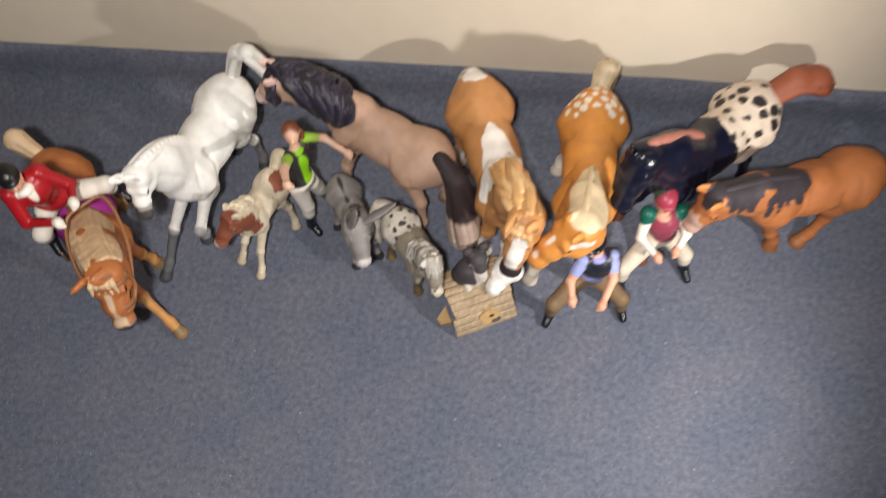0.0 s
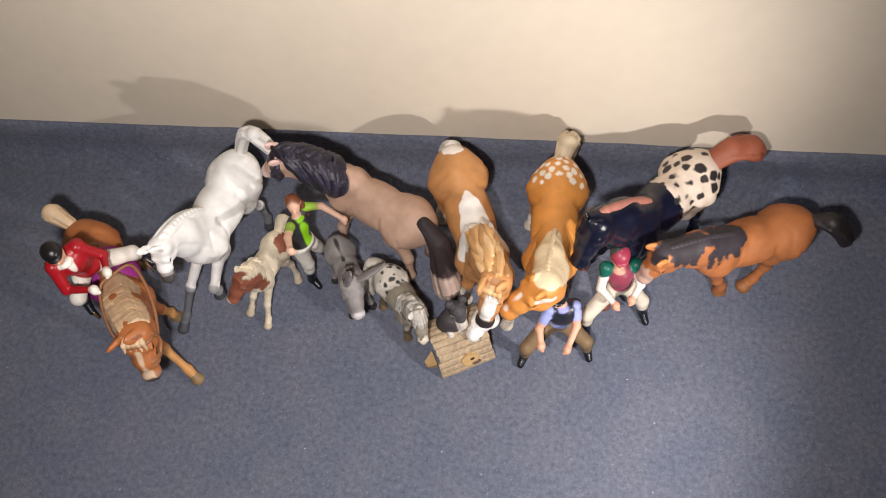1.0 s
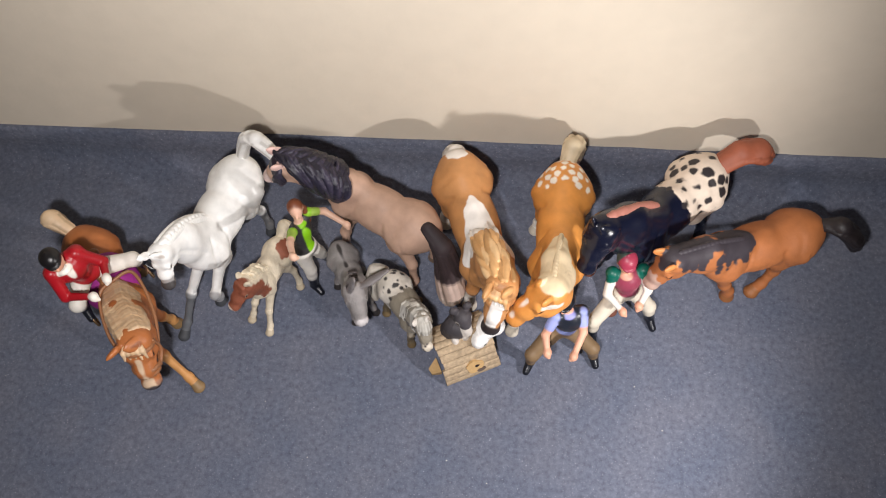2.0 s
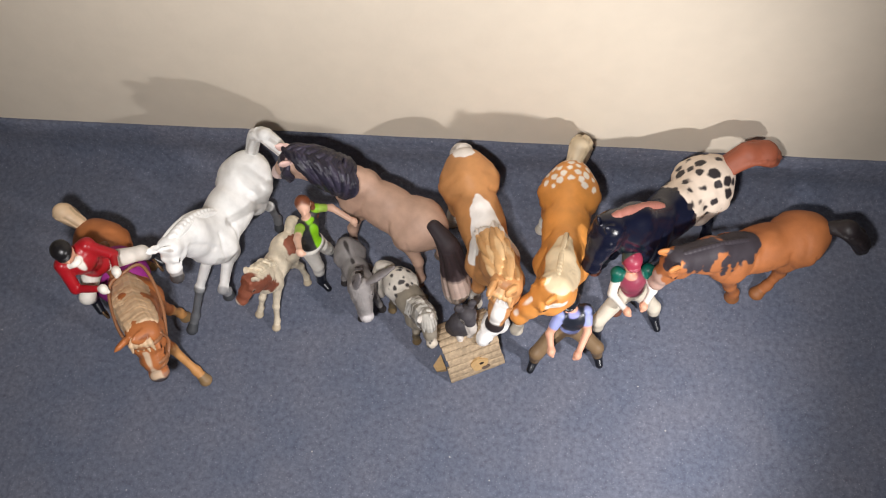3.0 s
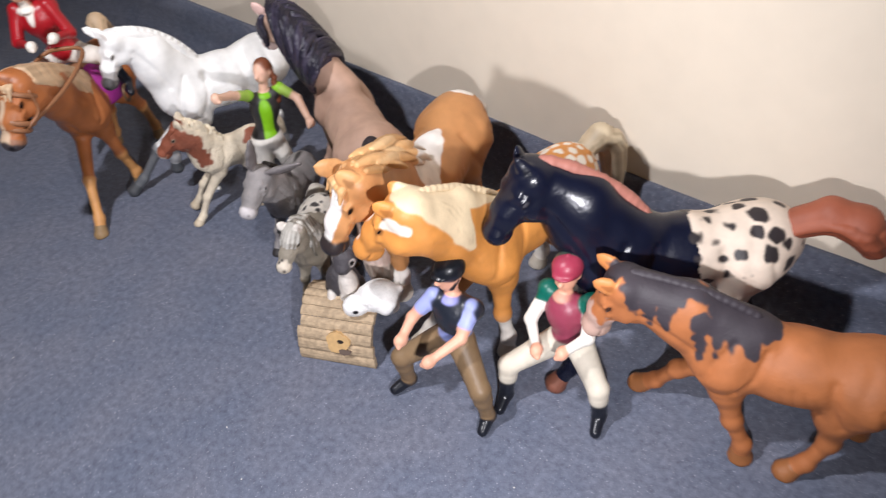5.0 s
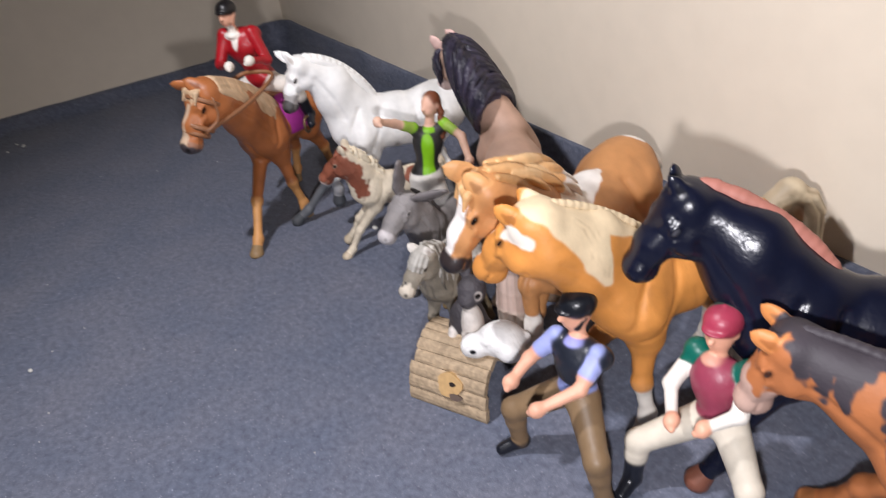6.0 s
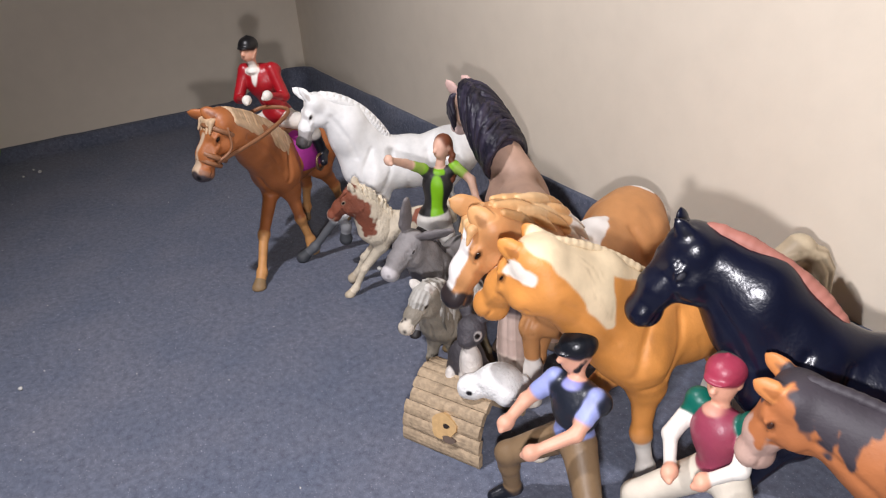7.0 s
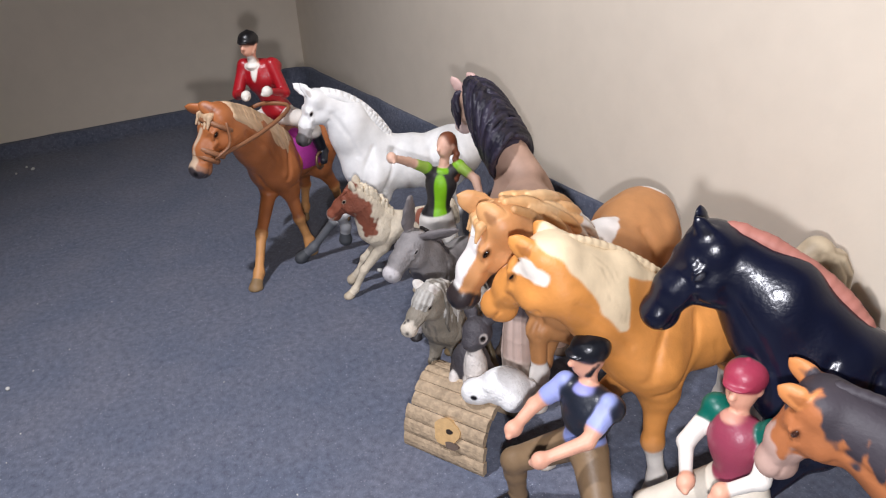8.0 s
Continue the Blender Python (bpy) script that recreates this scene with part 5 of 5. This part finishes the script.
def hutch():
    u, v = V(0.9, 0.436, 0), V(-0.436, 0.9, 0)
    front = V(-7, -9.5, 0)
    a, b, length = 22.0, 30.0, 41.0
    axis = front + v * a
    thing = holder("rabbit_hutch", *(axis + u * length / 2))
    rng = random.Random(8)

    def place(s, ang, out=0.0):
        return axis + u * s + v * (-math.cos(ang) * (a + out)) + UP * math.sin(ang) * (b + out)
    count = 13
    for i in range(count):
        g = 0.02
        a0, a1 = math.pi * (i + g) / count, math.pi * (i + 1 - g) / count
        s0, s1 = rng.uniform(-1.2, 0.8), length + rng.uniform(-0.8, 1.2)
        bm = bmesh.new()
        rows = []
        for k in range(9):
            s = s0 + (s1 - s0) * k / 8
            lift = 0.7 * noise.noise((s * 0.25, i * 3.1, 0)) + 0.25 * noise.noise((s * 0.9, i * 7.7, 4))
            ring = []
            for ang, out in ((a0, 0.0), (a0 * 0.8 + a1 * 0.2, 0.55 + lift), (a0 * 0.5 + a1 * 0.5, 0.75 + lift), (a0 * 0.2 + a1 * 0.8, 0.55 + lift), (a1, 0.0), (a1, -2.6), (a0, -2.6)):
                p = place(s, ang, out)
                p[2] = max(0.0, p[2])
                ring.append(bm.verts.new(Vector(p / 1000)))
            rows.append(ring)
        for r, q in zip(rows, rows[1:]):
            for j in range(7):
                bm.faces.new((r[j], r[(j + 1) % 7], q[(j + 1) % 7], q[j]))
        bm.faces.new(rows[0][::-1])
        bm.faces.new(rows[-1])
        bmesh.ops.recalc_face_normals(bm, faces=bm.faces)
        under(part("plank", bm, LOG, None, "", False), thing)
    # pale panel; knot hole and slot under it are discs with shade painted in
    n0 = place(22.5, 0.52)
    out = unit(v * -math.cos(0.52) / a + UP * math.sin(0.52) / b)
    up = np.cross(u, out) * (1 if np.cross(u, out)[2] > 0 else -1)

    def disc(name, c, r1, r2, thick, mat, sides=18):
        bm = bmesh.new()
        lo, hi = [], []
        for k in range(sides):
            t = 2 * math.pi * k / sides
            w = 1 + 0.07 * math.sin(3 * t + 1) + 0.05 * math.sin(5 * t)
            p = c + u * math.cos(t) * r1 * w + up * math.sin(t) * r2 * w
            lo.append(bm.verts.new(Vector((p - out * 2) / 1000)))
            hi.append(bm.verts.new(Vector((p + out * thick) / 1000)))
        bm.faces.new(hi)
        bm.faces.new(lo[::-1])
        for k in range(sides):
            bm.faces.new((lo[k], lo[(k + 1) % sides], hi[(k + 1) % sides], hi[k]))
        bmesh.ops.recalc_face_normals(bm, faces=bm.faces)
        return under(part(name, bm, mat, None, "", False), thing)
    disc("panel", n0, 6.6, 6.0, 1.7, PANEL)
    disc("knot_hole", n0 + u * 1.6 + up * 0.8, 1.7, 1.1, 2.0, DARK)
    disc("slot", n0 + u * 4.0 - up * 5.0, 3.4, 1.7, 1.9, surface("slot_shade", lin(100, 84, 74), 0.7))
    # ramp board sticking out at one end
    bm = bmesh.new()
    c = axis - u * 1 - v * 7
    pts = [c + v * 7, c - v * 5, c - u * 7 - v * 3, c - u * 8 + v * 2]
    lo = [bm.verts.new(Vector(p / 1000)) for p in pts]
    hi = [bm.verts.new(Vector((p + UP * (6 if k < 2 else 2.5)) / 1000)) for k, p in enumerate(pts)]
    bm.faces.new(hi)
    bm.faces.new(lo[::-1])
    for k in range(4):
        bm.faces.new((lo[k], lo[(k + 1) % 4], hi[(k + 1) % 4], hi[k]))
    bmesh.ops.recalc_face_normals(bm, faces=bm.faces)
    under(part("ramp", bm, PANEL, None, "", False), thing)
    tagged(thing, "half-round toy rabbit hutch of brown log planks", "hutch")


hutch()


def rabbits():
    white, pink = rgb(248, 246, 243, 0.55), rgb(214, 180, 170)
    clay = Clay()
    ax = np.array((unit(V(-0.5, -0.86, -0.05)), unit(V(0.86, -0.5, 0)), UP))
    f, s = ax[0], ax[1]
    c = V(21, 27, 35)
    clay.egg(c, V(10.5, 8.5, 9.0), ax, white, 3)
    clay.egg(c - f * 4 - UP * 1.5, V(7.5, 9.0, 7.5), ax, white, 3)
    clay.ball(c - f * 11 - UP * 1, 3.0, white, 1.2)
    head = c + f * 11.5 - UP * 1.5
    clay.egg(head, V(7.0, 6.2, 6.4), ax, white, 2.0)
    clay.egg(head + f * 3.6 - UP * 2.0, V(3.2, 3.6, 3.2), ax, white, 1.5)
    for sg in (1, -1):
        clay.chain([head - f * 1.5 + s * sg * 2.5 + UP * 4.6, head - f * 5.5 + s * sg * 4.2 + UP * 4.4, head - f * 10 + s * sg * 6.0 + UP * 2.6], [1.3, 2.5, 1.3], white, 0.6)
        clay.egg(c - f * 3.5 + s * sg * 6.5 - UP * 3.5, V(6.2, 3.6, 5.4), ax, white, 1.2)
    eyes = np.array((f, s, UP))
    marks = [oval(head + f * 1.8 + s * sg * 5.7 + UP * 0.9, eyes, (1.5, 2.0, 1.2), rgb(22, 18, 20, 0.15)) for sg in (1, -1)] + [spot(head + f * 6.6 - UP * 1.2, 0.9, pink)]
    figure("toy_rabbit", clay, c - UP * 10, 0.45, "white lop-eared toy rabbit on the hutch", "toy rabbit", "toy rabbits", marks, None, 0.25)

    grey, pale = rgb(68, 64, 68, 0.6), rgb(218, 210, 202)
    clay = Clay()
    ax = np.array((unit(V(0.45, -0.89, 0)), unit(V(0.89, 0.45, 0)), UP))
    f, s = ax[0], ax[1]
    c = V(-2, 23, 32)
    clay.egg(c - f * 2, V(8.0, 8.0, 11), ax, grey, 3)
    clay.egg(c + f * 2.6 + s * 5.2 + UP * 3, V(5.0, 4.2, 10.0), ax, pale, 1.5)
    head = V(2, 25.5, 49.5)
    clay.egg(head, V(6.4, 5.8, 6.6), ax, grey, 1.2)
    clay.egg(head + f * 4.8 - UP * 2.2, V(3.2, 3.6, 3.2), ax, grey, 1.5)
    for sg in (1, -1):
        tip = head - f * 4 + s * sg * 5.0 + UP * 8.5
        clay.chain([head - f * 1.5 + s * sg * 2.8 + UP * 4, head - f * 3 + s * sg * 4.4 + UP * 7, tip], [1.7, 2.9, 1.2], grey, 0.6, (f, 1.5))
        clay.cone(c + f * 5 + s * sg * 3.4 - UP * 2, c + f * 8 + s * sg * 3 - UP * 9, 2.4, 2.2, pale, 1)
        clay.egg(c - f * 3 + s * sg * 5.5 - UP * 5, V(6.5, 4, 6), ax, grey, 1.5)
    marks = [oval(head + f * 3.2 + s * sg * 4.9 + UP * 0.2, ax, (1.7, 3, 2.3), rgb(196, 188, 182)) for sg in (1, -1)]
    marks += [oval(head + f * 3.6 + s * sg * 5.2 + UP * 0.4, ax, (1.2, 3, 1.4), rgb(20, 16, 18, 0.15)) for sg in (1, -1)]
    grey_rabbit = figure("toy_rabbit", clay, c - UP * 10, 0.45, "grey and white toy rabbit sitting up on the hutch", "toy rabbit", "toy rabbits", marks, None, 0.2)
    grey_rabbit.scale = (1.14, 1.14, 1.14)

rabbits()


# ---- by the side wall: a green ball and crumbs on the pile ----
def lump(name, x, y, z, r, mat, seed, squash=(1, 1, 1), div=2):
    bm = bmesh.new()
    bmesh.ops.create_icosphere(bm, subdivisions=div, radius=1)
    for v in bm.verts:
        k = 1 + 0.25 * noise.noise(v.co * 1.3 + Vector((seed, 0, 0)))
        v.co = Vector((v.co.x * squash[0], v.co.y * squash[1], v.co.z * squash[2])) * r * k
    low = min(v.co.z for v in bm.verts)
    ob = part(name, bm, mat)
    ob.location = (x, y, z - low)
    return ob


GREEN = surface("green_plastic", lin(96, 140, 20), 0.45, 0.1, 60, 0.0003, 400)
tagged(lump("green_ball", -0.604, -0.186, 0.0, 0.022, GREEN, 0.0, (1, 1, 1), 4), "smooth green rounded toy lying against the wall", "toy")
CRUMB = surface("pale_crumb", lin(206, 204, 198), 0.8, 0.1, 500)
rng = random.Random(21)
spots = [(-0.556, -0.148), (-0.559, -0.133), (-0.545, -0.170), (-0.53, -0.175), (-0.571, -0.138), (-0.168, 0.054), (-0.165, -0.17)]
for i, (x, y) in enumerate(spots):
    tagged(lump("crumb", x, y, 0.0, 0.0016 + 0.001 * (i % 2), CRUMB, i, (1, 0.8, 0.6), 1), "small pale crumb on the blue carpet", "crumb", "crumbs on the carpet")
for i in range(26):
    x, y = rng.uniform(-0.5, 0.15), rng.uniform(-0.18, 0.02)
    tagged(lump("crumb", x, y, 0.0, rng.uniform(0.00035, 0.0007), CRUMB, i, (1, 0.7, 0.5), 1), "tiny pale fleck of lint on the carpet", "lint", "lint on the carpet")


def carpet_lint():
    """Pale fluff caught in the pile, far too much to count."""
    pale = random.Random(4)
    verts, faces = [], []
    for _ in range(1700):
        x, y, r, a = pale.uniform(-0.56, 0.34), pale.uniform(-0.36, 0.12), pale.uniform(0.00018, 0.00045), pale.uniform(0, 6.3)
        k = len(verts)
        verts += [(x + r * math.cos(a + q) * (1.6 if q < 1 else 1), y + r * math.sin(a + q), 0.0) for q in (0.0, 2.1, 4.2)] + [(x, y, r * 0.9)]
        faces += [(k, k + 1, k + 3), (k + 1, k + 2, k + 3), (k + 2, k, k + 3)]
    me = bpy.data.meshes.new("carpet_lint")
    me.from_pydata(verts, [], faces)
    me.materials.append(surface("grey_lint", lin(158, 162, 176), 0.9, 0.2, 400))
    return tagged(new("carpet_lint", me), "pale grey lint caught in the blue carpet pile", "lint", "", "stuff")


carpet_lint()
